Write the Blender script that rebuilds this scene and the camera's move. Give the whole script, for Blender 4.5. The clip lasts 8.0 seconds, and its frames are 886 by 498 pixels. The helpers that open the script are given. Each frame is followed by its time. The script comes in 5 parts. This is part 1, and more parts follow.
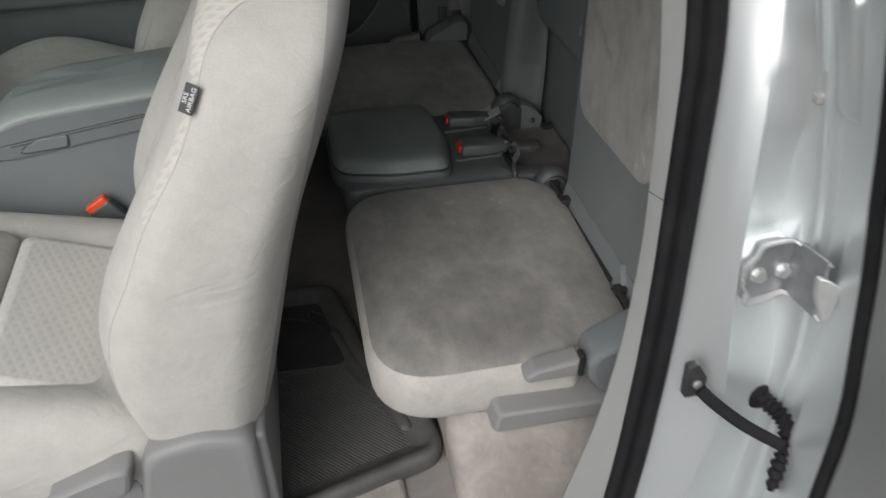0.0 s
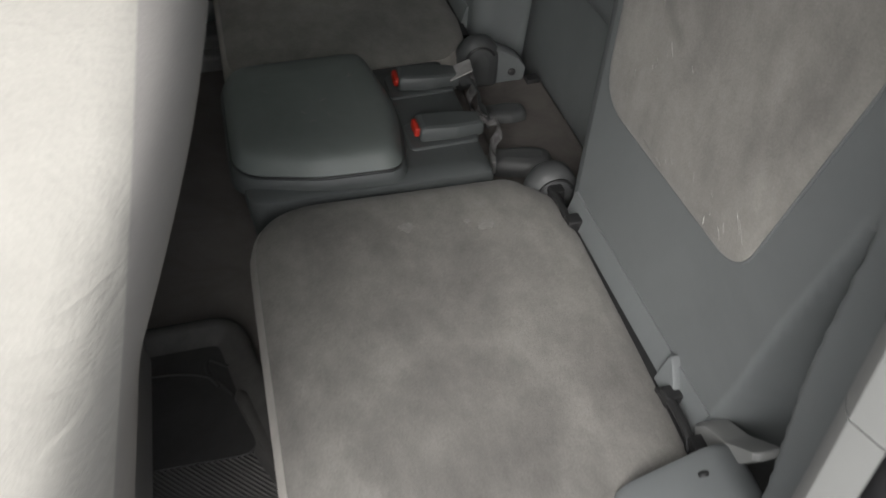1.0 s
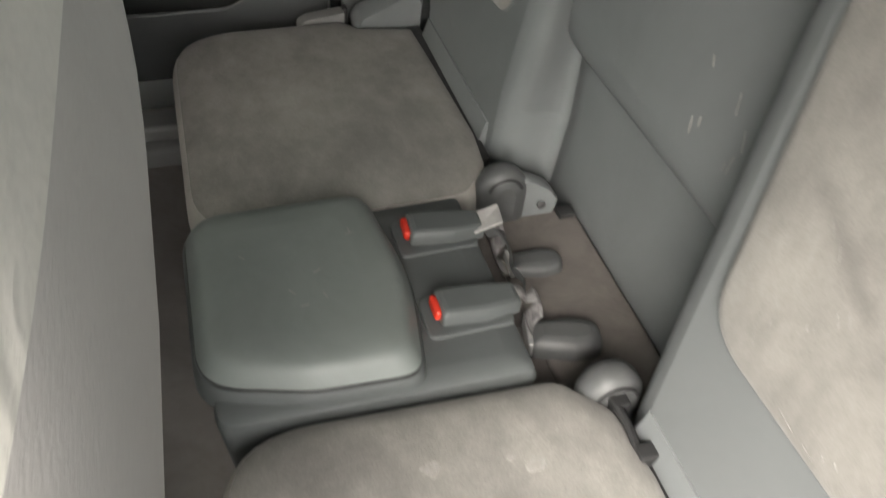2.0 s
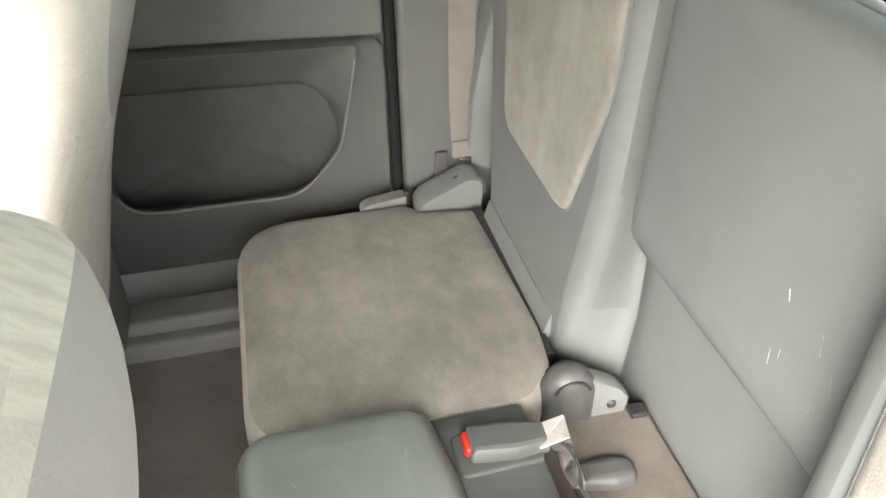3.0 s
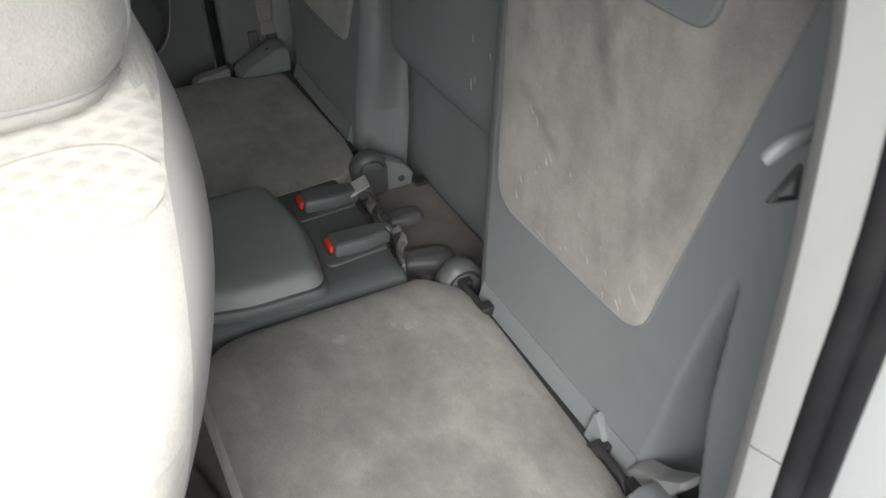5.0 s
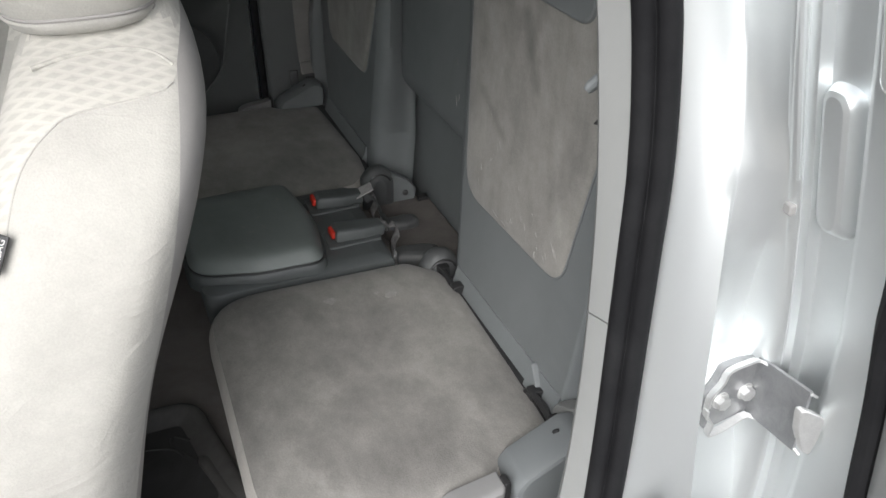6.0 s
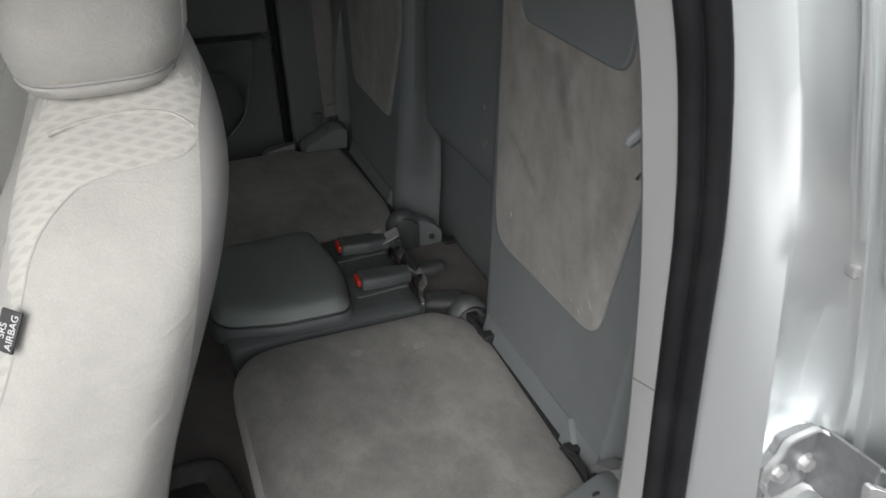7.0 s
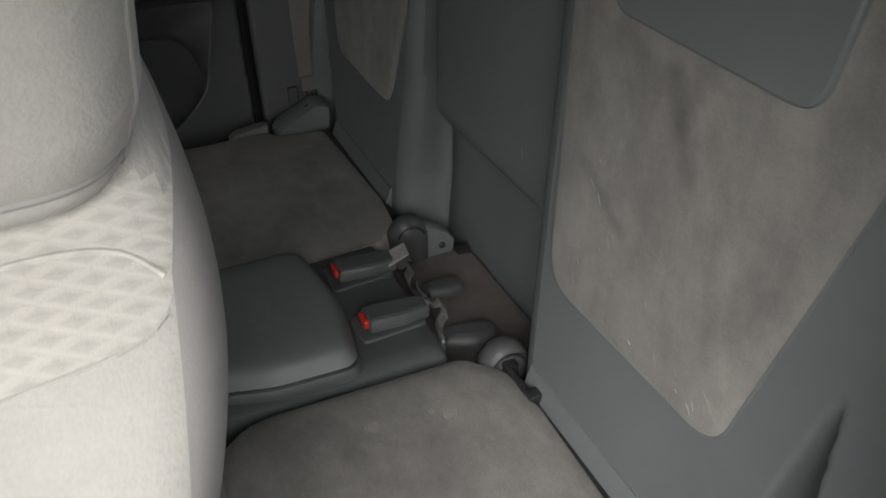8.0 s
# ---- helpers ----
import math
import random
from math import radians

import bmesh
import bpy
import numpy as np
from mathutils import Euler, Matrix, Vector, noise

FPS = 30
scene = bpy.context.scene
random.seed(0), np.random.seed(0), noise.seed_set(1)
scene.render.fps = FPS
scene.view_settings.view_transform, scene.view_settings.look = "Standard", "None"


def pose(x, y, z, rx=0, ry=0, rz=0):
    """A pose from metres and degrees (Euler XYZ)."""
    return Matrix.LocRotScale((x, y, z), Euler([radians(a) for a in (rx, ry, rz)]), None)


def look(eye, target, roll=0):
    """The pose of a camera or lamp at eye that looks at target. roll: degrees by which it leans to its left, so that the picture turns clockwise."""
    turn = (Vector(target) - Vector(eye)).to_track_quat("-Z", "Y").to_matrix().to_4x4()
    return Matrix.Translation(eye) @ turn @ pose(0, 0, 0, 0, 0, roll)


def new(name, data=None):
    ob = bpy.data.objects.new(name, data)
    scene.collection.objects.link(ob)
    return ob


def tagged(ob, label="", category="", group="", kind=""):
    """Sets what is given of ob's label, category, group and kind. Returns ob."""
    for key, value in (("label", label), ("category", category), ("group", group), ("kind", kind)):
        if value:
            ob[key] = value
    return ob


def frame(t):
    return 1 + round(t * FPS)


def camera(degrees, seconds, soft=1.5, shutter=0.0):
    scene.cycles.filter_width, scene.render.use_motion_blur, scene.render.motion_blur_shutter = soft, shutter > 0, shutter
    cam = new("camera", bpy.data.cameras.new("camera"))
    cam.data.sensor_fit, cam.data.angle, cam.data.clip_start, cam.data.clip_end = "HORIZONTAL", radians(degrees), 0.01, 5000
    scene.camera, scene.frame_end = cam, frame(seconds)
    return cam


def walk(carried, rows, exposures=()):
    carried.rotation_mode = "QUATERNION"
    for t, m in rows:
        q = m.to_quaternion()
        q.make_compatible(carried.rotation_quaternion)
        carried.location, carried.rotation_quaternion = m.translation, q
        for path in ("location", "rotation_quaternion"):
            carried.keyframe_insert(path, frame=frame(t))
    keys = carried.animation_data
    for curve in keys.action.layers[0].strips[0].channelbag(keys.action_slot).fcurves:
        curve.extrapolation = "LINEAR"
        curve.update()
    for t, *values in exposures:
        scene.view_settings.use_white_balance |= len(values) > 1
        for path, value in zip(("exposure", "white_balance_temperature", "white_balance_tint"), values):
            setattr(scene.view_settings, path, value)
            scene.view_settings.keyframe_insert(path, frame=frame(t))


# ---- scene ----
cam = camera(57.3, 8.0, soft=1.5, shutter=0.25)
PATH = [
    (0, (0.0513, -0.0259, 1.7505), (0.3325, 1.5877, 0.6028), -2.32),
    (0.2, (0.0659, 0.1219, 1.7069), (0.339, 1.7006, 0.5097), -2.33),
    (0.5, (0.0954, 0.3058, 1.6582), (0.37, 1.7811, 0.336), -0.43),
    (0.7, (0.1029, 0.3773, 1.6527), (0.4072, 1.8358, 0.3185), 0.52),
    (1, (0.1344, 0.5324, 1.6405), (0.5241, 1.9122, 0.246), 1.21),
    (1.5, (0.1495, 0.7025, 1.6318), (0.6587, 2.0174, 0.2134), 3.56),
    (2, (0.1523, 0.8984, 1.6282), (0.6348, 2.2619, 0.2469), 4.47),
    (2.2, (0.1528, 0.9597, 1.6361), (0.6197, 2.3758, 0.3032), 4.32),
    (3.3, (0.2033, 0.9945, 1.6993), (0.5336, 2.6042, 0.5592), -1.99),
    (3.5, (0.1944, 0.9588, 1.6952), (0.575, 2.5439, 0.5366), -1.45),
    (4, (0.1599, 0.8169, 1.71), (0.6831, 2.3228, 0.5024), 0.7),
    (4.5, (0.101, 0.6549, 1.7175), (0.7915, 2.0469, 0.4583), 2.2),
    (5, (0.061, 0.4911, 1.7464), (0.7627, 1.8839, 0.4944), -1.12),
    (5.2, (0.0519, 0.4121, 1.7444), (0.7437, 1.8336, 0.5194), -0.31),
    (6.3, (0.0509, 0.1654, 1.7399), (0.6935, 1.7465, 0.6973), -0.39),
    (6.5, (0.0558, 0.1752, 1.7437), (0.7084, 1.7576, 0.7092), -0.62),
    (7, (0.0612, 0.2366, 1.7441), (0.6665, 1.8528, 0.7335), -1.83),
    (7.2, (0.0589, 0.2876, 1.7332), (0.6399, 1.8905, 0.6877), -2.19),
    (7.5, (0.0722, 0.4083, 1.7298), (0.6558, 1.9679, 0.6222), -3.66),
    (8, (0.0904, 0.5885, 1.7208), (0.7533, 2.0812, 0.5665), -1.19),
]
EXPOSURE = [(0.0, 0.38, 6300, 10), (0.5, 0.56, 6350, 10), (1.0, 0.92, 6400, 10), (1.5, 1.68, 6700, 10), (2.0, 2.65, 6850, 10),
            (3.3, 4.30, 7050, 10), (3.6, 4.24, 7050, 10), (4.0, 4.00, 6850, 10), (4.25, 3.36, 6750, 10), (4.5, 2.66, 6650, 10), (5.0, 1.57, 6350, 10),
            (5.2, 1.44, 6350, 10), (6.3, 1.04, 6250, 10), (6.5, 1.04, 6250, 10), (7.0, 0.58, 6250, 10), (8.0, 0.80, 6400, 10)]
walk(cam, [(t, look(eye, target, roll)) for t, eye, target, roll in PATH], EXPOSURE)

# ---- daylight: bright overcast sky ----
SUN_UP, SUN_ROUND = 39.0, 212.0
world = bpy.data.worlds.new("sky")
scene.world = world
world.use_nodes = True
wn, wl = world.node_tree.nodes, world.node_tree.links
sky = wn.new("ShaderNodeTexSky")
sky.sky_type = 'NISHITA'
sky.sun_disc = False
sky.sun_elevation, sky.sun_rotation = radians(SUN_UP), radians(SUN_ROUND)
sky.air_density, sky.dust_density = 1.0, 4.0
grey = wn.new("ShaderNodeHueSaturation")
grey.inputs["Saturation"].default_value = 0.25
wl.new(sky.outputs[0], grey.inputs["Color"])
wl.new(grey.outputs[0], wn["Background"].inputs["Color"])
wn["Background"].inputs["Strength"].default_value = 0.15
sun_data = bpy.data.lights.new("sun", 'SUN')
sun_data.energy, sun_data.angle, sun_data.color = 0.5, radians(60), (1.0, 0.97, 0.92)
sun = new("sun", sun_data)
sun.matrix_world = look((-2.1, -2.7, 4.4), (0.2, 0.9, 0.9))


# ---- materials ----
def surface(name, c1, c2=None, rough=0.6, metal=0.0, blotch=8.0, grain=400.0, bump=0.1, depth=0.001,
            warp=0.6, spread=(0.35, 0.65), sheen=0.0, coat=0.0, speck=0.12, rough_var=0.08, stretch=(1, 1, 1), wrinkle=0.0, nap=0.0):
    """A surface with broad stains between two colours, fine grain and a fine relief."""
    m = bpy.data.materials.new(name)
    m.use_nodes = True
    n, l = m.node_tree.nodes, m.node_tree.links
    b = n["Principled BSDF"]
    co = n.new("ShaderNodeTexCoord")
    big = n.new("ShaderNodeTexNoise")
    big.inputs["Scale"].default_value, big.inputs["Detail"].default_value = blotch, 9.0
    big.inputs["Roughness"].default_value = 0.7
    big.inputs["Distortion"].default_value = warp
    scale = n.new("ShaderNodeVectorMath")
    scale.operation = 'MULTIPLY'
    scale.inputs[1].default_value = stretch
    l.new(co.outputs["Object"], scale.inputs[0])
    l.new(scale.outputs[0], big.inputs["Vector"])
    span = n.new("ShaderNodeMapRange")
    span.inputs[1].default_value, span.inputs[2].default_value = spread
    l.new(big.outputs["Fac"], span.inputs[0])
    mix = n.new("ShaderNodeMix")
    mix.data_type = 'RGBA'
    mix.inputs["A"].default_value = (*c1, 1)
    mix.inputs["B"].default_value = (*(c2 or [v * 0.85 for v in c1]), 1)
    l.new(span.outputs[0], mix.inputs["Factor"])
    fine = n.new("ShaderNodeTexNoise")
    fine.inputs["Scale"].default_value, fine.inputs["Detail"].default_value = grain, 3.0
    l.new(co.outputs["Object"], fine.inputs["Vector"])
    lift = n.new("ShaderNodeMapRange")
    lift.inputs[3].default_value, lift.inputs[4].default_value = 1.0 - speck, 1.0 + speck
    l.new(fine.outputs["Fac"], lift.inputs[0])
    mul = n.new("ShaderNodeVectorMath")
    mul.operation = 'SCALE'
    l.new(mix.outputs["Result"], mul.inputs[0])
    l.new(lift.outputs[0], mul.inputs["Scale"])
    l.new(mul.outputs[0], b.inputs["Base Color"])
    if nap > 0:
        # brushed pile: short strokes that lie lighter or darker
        turn = n.new("ShaderNodeMapping")
        turn.inputs["Rotation"].default_value, turn.inputs["Scale"].default_value = (0.4, 0.3, 0.7), (1.0, 0.55, 0.8)
        stroke = n.new("ShaderNodeTexNoise")
        stroke.inputs["Scale"].default_value, stroke.inputs["Detail"].default_value = 30.0, 6.0
        stroke.inputs["Roughness"].default_value, stroke.inputs["Distortion"].default_value = 0.72, 0.0
        l.new(co.outputs["Object"], turn.inputs["Vector"])
        l.new(turn.outputs[0], stroke.inputs["Vector"])
        sway = n.new("ShaderNodeMapRange")
        sway.inputs[1].default_value, sway.inputs[2].default_value = 0.32, 0.70
        sway.inputs[3].default_value, sway.inputs[4].default_value = 1.0 - nap, 1.0 + nap
        l.new(stroke.outputs["Fac"], sway.inputs[0])
        pile = n.new("ShaderNodeVectorMath")
        pile.operation = 'SCALE'
        l.new(mul.outputs[0], pile.inputs[0])
        l.new(sway.outputs[0], pile.inputs["Scale"])
        l.new(pile.outputs[0], b.inputs["Base Color"])
    rr = n.new("ShaderNodeMapRange")
    rr.inputs[3].default_value, rr.inputs[4].default_value = rough - rough_var, min(1.0, rough + rough_var)
    l.new(big.outputs["Fac"], rr.inputs[0])
    l.new(rr.outputs[0], b.inputs["Roughness"])
    b.inputs["Metallic"].default_value = metal
    b.inputs["Coat Weight"].default_value, b.inputs["Coat Roughness"].default_value = coat, 0.08
    b.inputs["Sheen Weight"].default_value, b.inputs["Sheen Roughness"].default_value = sheen, 0.5
    bm_ = n.new("ShaderNodeBump")
    bm_.inputs["Strength"].default_value, bm_.inputs["Distance"].default_value = bump, depth
    l.new(fine.outputs["Fac"], bm_.inputs["Height"])
    l.new(bm_.outputs[0], b.inputs["Normal"])
    if wrinkle > 0:
        fold = n.new("ShaderNodeTexNoise")
        fold.inputs["Scale"].default_value, fold.inputs["Detail"].default_value = 14.0, 3.0
        fold.inputs["Distortion"].default_value = 1.2
        l.new(scale.outputs[0], fold.inputs["Vector"])
        ridge = n.new("ShaderNodeMath")
        ridge.operation = 'PINGPONG'
        ridge.inputs[1].default_value = 0.5
        l.new(fold.outputs["Fac"], ridge.inputs[0])
        k = n.new("ShaderNodeBump")
        k.inputs["Strength"].default_value, k.inputs["Distance"].default_value = 0.6, wrinkle
        l.new(ridge.outputs[0], k.inputs["Height"])
        l.new(k.outputs[0], bm_.inputs["Normal"])
    return m


def sines(m, terms):
    """Height from products of sines over object space: terms of (vector, wavelength)."""
    n, l = m.node_tree.nodes, m.node_tree.links
    co = n.new("ShaderNodeTexCoord")
    out = None
    for way, wave in terms:
        d = n.new("ShaderNodeVectorMath")
        d.operation = 'DOT_PRODUCT'
        d.inputs[1].default_value = [v * 2 * math.pi / wave for v in way]
        l.new(co.outputs["Object"], d.inputs[0])
        s = n.new("ShaderNodeMath")
        s.operation = 'SINE'
        l.new(d.outputs["Value"], s.inputs[0])
        if out is None:
            out = s
        else:
            p = n.new("ShaderNodeMath")
            p.operation = 'MULTIPLY'
            l.new(out.outputs[0], p.inputs[0])
            l.new(s.outputs[0], p.inputs[1])
            out = p
    return out


def lozenges(m, *axes):
    """Height of a staggered pattern of small lozenges, for two axes of (vector, wavelength)."""
    n, l = m.node_tree.nodes, m.node_tree.links
    co = n.new("ShaderNodeTexCoord")
    waves = []
    for way, wave in axes:
        d = n.new("ShaderNodeVectorMath")
        d.operation = 'DOT_PRODUCT'
        d.inputs[1].default_value = [v / wave for v in way]
        l.new(co.outputs["Object"], d.inputs[0])
        p = n.new("ShaderNodeMath")
        p.operation = 'PINGPONG'
        p.inputs[1].default_value = 0.5
        l.new(d.outputs["Value"], p.inputs[0])
        waves.append(p)
    add, sub, out = (n.new("ShaderNodeMath") for _ in range(3))
    add.operation, sub.operation, out.operation = 'ADD', 'SUBTRACT', 'ABSOLUTE'
    l.new(waves[0].outputs[0], add.inputs[0])
    l.new(waves[1].outputs[0], add.inputs[1])
    l.new(add.outputs[0], sub.inputs[0])
    sub.inputs[1].default_value = 0.5
    l.new(sub.outputs[0], out.inputs[0])
    return out


def relief(m, height, depth, strength=1.0):
    n, l = m.node_tree.nodes, m.node_tree.links
    b = n["Principled BSDF"]
    old = b.inputs["Normal"].links[0].from_socket
    k = n.new("ShaderNodeBump")
    k.inputs["Strength"].default_value, k.inputs["Distance"].default_value = strength, depth
    l.new(height.outputs[0], k.inputs["Height"])
    l.new(old, k.inputs["Normal"])
    l.new(k.outputs[0], b.inputs["Normal"])


def tinted(m, height, low, high, factor):
    """Scales the base colour where the height runs from low to high."""
    n, l = m.node_tree.nodes, m.node_tree.links
    b = n["Principled BSDF"]
    old = b.inputs["Base Color"].links[0].from_socket
    r = n.new("ShaderNodeMapRange")
    r.inputs[1].default_value, r.inputs[2].default_value = low, high
    r.inputs[3].default_value, r.inputs[4].default_value = 1.0, factor
    l.new(height.outputs[0], r.inputs[0])
    s = n.new("ShaderNodeVectorMath")
    s.operation = 'SCALE'
    l.new(old, s.inputs[0])
    l.new(r.outputs[0], s.inputs["Scale"])
    l.new(s.outputs[0], b.inputs["Base Color"])


def worn_oval(m, centre, radii):
    """A darker worn oval with a paler rim and an uneven outline."""
    n, l = m.node_tree.nodes, m.node_tree.links
    co, move, size, dist, wob, out, rim, band = (n.new("ShaderNode" + k) for k in ("TexCoord", "VectorMath", "VectorMath", "VectorMath", "TexNoise", "Math", "Math", "Math"))
    move.operation, size.operation, dist.operation = 'SUBTRACT', 'DIVIDE', 'LENGTH'
    move.inputs[1].default_value, size.inputs[1].default_value = centre, radii
    l.new(co.outputs["Object"], move.inputs[0])
    l.new(move.outputs[0], size.inputs[0])
    l.new(size.outputs[0], dist.inputs[0])
    wob.inputs["Scale"].default_value, wob.inputs["Detail"].default_value = 14.0, 4.0
    l.new(co.outputs["Object"], wob.inputs["Vector"])
    out.operation = 'MULTIPLY_ADD'
    out.inputs[1].default_value = 1.1
    l.new(wob.outputs["Fac"], out.inputs[0])
    l.new(dist.outputs["Value"], out.inputs[2])
    tinted(m, out, 1.72, 1.36, 0.88)
    rim.operation, band.operation = 'SUBTRACT', 'ABSOLUTE'
    rim.inputs[1].default_value = 1.74
    l.new(out.outputs[0], rim.inputs[0])
    l.new(rim.outputs[0], band.inputs[0])
    tinted(m, band, 0.22, 0.0, 1.08)


def streak(m, start, end, width, factor):
    """A soft streak from start to end that is darker or paler than the pile round it."""
    n, l = m.node_tree.nodes, m.node_tree.links
    a, b = Vector(start), Vector(end)
    way = (b - a).normalized()
    co, move, along, low, back, off, dist, wob = (n.new("ShaderNode" + k) for k in ("TexCoord", "VectorMath", "VectorMath", "Clamp", "VectorMath", "VectorMath", "VectorMath", "TexNoise"))
    move.operation, along.operation, back.operation, off.operation, dist.operation = 'SUBTRACT', 'DOT_PRODUCT', 'SCALE', 'SUBTRACT', 'LENGTH'
    move.inputs[1].default_value, along.inputs[1].default_value, back.inputs[0].default_value = a, way, way
    low.inputs["Max"].default_value = (b - a).length
    l.new(co.outputs["Object"], move.inputs[0])
    l.new(move.outputs[0], along.inputs[0])
    l.new(along.outputs["Value"], low.inputs["Value"])
    l.new(low.outputs[0], back.inputs["Scale"])
    l.new(move.outputs[0], off.inputs[0])
    l.new(back.outputs[0], off.inputs[1])
    l.new(off.outputs[0], dist.inputs[0])
    wob.inputs["Scale"].default_value = 40.0
    l.new(co.outputs["Object"], wob.inputs["Vector"])
    mix = n.new("ShaderNodeMath")
    mix.operation = 'MULTIPLY_ADD'
    mix.inputs[1].default_value = width * 0.8
    l.new(wob.outputs["Fac"], mix.inputs[0])
    l.new(dist.outputs["Value"], mix.inputs[2])
    tinted(m, mix, width * 1.5, width * 0.5, factor)


SUEDE = surface("suede", (0.264, 0.253, 0.234), (0.156, 0.150, 0.139), 0.92, blotch=5.5, grain=420, bump=0.5, warp=0.15, stretch=(1.1, 0.85, 1), spread=(0.34, 0.66), sheen=0.15, speck=0.2, nap=0.11)
# Cushion sides: light from the door opening is put into a paler suede.
BOXING = surface("lit_suede_side", (0.44, 0.42, 0.385), (0.36, 0.342, 0.312), 0.92, blotch=12, grain=420, bump=0.5, warp=0.6, wrinkle=0.003, sheen=0.15, speck=0.15, nap=0.06)
worn_oval(SUEDE, (0.288, 0.985, 0.9), (0.105, 0.110, 0.4))
# dark and pale streaks on the insert beside the open door
STREAKS = [((0.55, 1.118, 1.430), (0.55, 1.100, 1.390), 0.018, 0.76), ((0.55, 1.100, 1.390), (0.55, 1.075, 1.345), 0.014, 0.76), ((0.55, 1.068, 1.425), (0.55, 1.075, 1.398), 0.020, 1.24),
           ((0.55, 1.235, 1.285), (0.55, 1.160, 1.240), 0.013, 0.78), ((0.55, 1.190, 1.440), (0.55, 1.140, 1.425), 0.026, 0.84), ((0.55, 1.010, 1.300), (0.55, 0.985, 1.180), 0.016, 1.20)]
SUEDE_BACK = surface("back_suede", (0.276, 0.265, 0.244), (0.170, 0.163, 0.151), 0.92, blotch=6.5, grain=420, bump=0.5, warp=0.15, stretch=(1, 1.25, 0.7), spread=(0.34, 0.66), sheen=0.15, speck=0.16, nap=0.10)
for _a, _b, _w, _f in STREAKS:
    streak(SUEDE_BACK, _a, _b, _w, _f)
CLOTH = surface("pale_cloth", (0.455, 0.44, 0.403), (0.395, 0.381, 0.349), 0.9, blotch=9, grain=500, bump=0.45, warp=0.4, wrinkle=0.008, stretch=(0.7, 1, 1.2), spread=(0.36, 0.66), sheen=0.15, nap=0.04)
CLOTH_BACK = surface("grey_back_cloth", (0.345, 0.330, 0.315), (0.31, 0.297, 0.284), 0.9, blotch=5, grain=1000, bump=0.3)
WEAVE = surface("woven_cloth", (0.54, 0.522, 0.472), (0.48, 0.463, 0.42), 0.9, blotch=6, grain=1200, bump=0.3, sheen=0.15)
_h = lozenges(WEAVE, ((1.0, 0.12, 0.0), 0.027), ((0.05, 0.8, 0.6), 0.0125))
relief(WEAVE, _h, 0.003, 0.3)
tinted(WEAVE, _h, 0.15, 0.29, 0.86)
SEATWEAVE = surface("cushion_weave", (0.60, 0.583, 0.53), (0.55, 0.535, 0.487), 0.9, blotch=6, grain=1200, bump=0.3, sheen=0.2)
_h = lozenges(SEATWEAVE, ((0.25, 1.0, 0.0), 0.026), ((1.0, -0.1, 0.0), 0.017))
relief(SEATWEAVE, _h, 0.003, 0.3)
tinted(SEATWEAVE, _h, 0.15, 0.32, 0.94)
PLASTIC = surface("grey_plastic", (0.174, 0.185, 0.188), (0.154, 0.164, 0.167), 0.52, blotch=4, grain=1500, bump=0.35, depth=0.0005, speck=0.05)
SEAT_GREY = surface("seat_grey_plastic", (0.222, 0.219, 0.216), (0.20, 0.197, 0.194), 0.48, blotch=4, grain=1500, bump=0.35, depth=0.0005, speck=0.05)
TRIM = surface("pale_grey_trim", (0.238, 0.241, 0.234), (0.218, 0.221, 0.215), 0.5, blotch=4, grain=1500, bump=0.3, depth=0.0005, speck=0.05)
# Darker copy of the grey plastic: weaker light on the far side is coloured in.
FAR_DIM_GREY = surface("far_dimmed_plastic", (0.112, 0.118, 0.117), (0.098, 0.103, 0.102), 0.52, blotch=4, grain=1500, bump=0.35, depth=0.0005, speck=0.05)
DARK = surface("dark_green_grey_plastic", (0.090, 0.098, 0.098), (0.076, 0.083, 0.083), 0.42, blotch=5, grain=1500, bump=0.3, depth=0.0005, speck=0.05)
CAP = surface("dark_grey_cap", (0.080, 0.083, 0.084), (0.068, 0.070, 0.071), 0.48, blotch=10, grain=1500, bump=0.3, depth=0.0005, speck=0.05)
# Front armrest: windscreen light on the lid is put into this lighter tone.
ARMREST = surface("lit_green_grey_vinyl", (0.31, 0.34, 0.32), (0.27, 0.295, 0.28), 0.45, blotch=6, grain=1200, bump=0.35, depth=0.0005, speck=0.06)
LID = surface("green_grey_lid", (0.180, 0.199, 0.191), (0.15, 0.167, 0.160), 0.44, blotch=6, grain=1200, bump=0.35, depth=0.0005, speck=0.06)
# Inside of the map pocket: the shade in it is put into the colour.
POCKET = surface("pocket_shade", (0.075, 0.079, 0.078), (0.062, 0.065, 0.065), 0.8, blotch=9, grain=900, bump=0.3)
BLACK = surface("black_plastic", (0.02, 0.02, 0.021), (0.03, 0.03, 0.03), 0.4, blotch=20, grain=600, bump=0.2)
RUBBER = surface("black_rubber", (0.011, 0.011, 0.012), (0.018, 0.018, 0.019), 0.62, blotch=12, grain=700, bump=0.2)
RUBBER.node_tree.nodes["Principled BSDF"].inputs["Specular IOR Level"].default_value = 0.12
MAT_RUBBER = surface("mat_rubber", (0.070, 0.070, 0.069), (0.10, 0.097, 0.092), 0.6, blotch=9, grain=700, bump=0.2)
_h = sines(MAT_RUBBER, [((1.0, 1.0, 0.0), 0.008)])
relief(MAT_RUBBER, _h, 0.002, 1.0)
tinted(MAT_RUBBER, _h, -0.3, 0.6, 1.9)
HEEL_RUBBER = surface("mat_heel_rubber", (0.050, 0.049, 0.048), (0.036, 0.035, 0.034), 0.6, blotch=9, grain=700, bump=0.2)
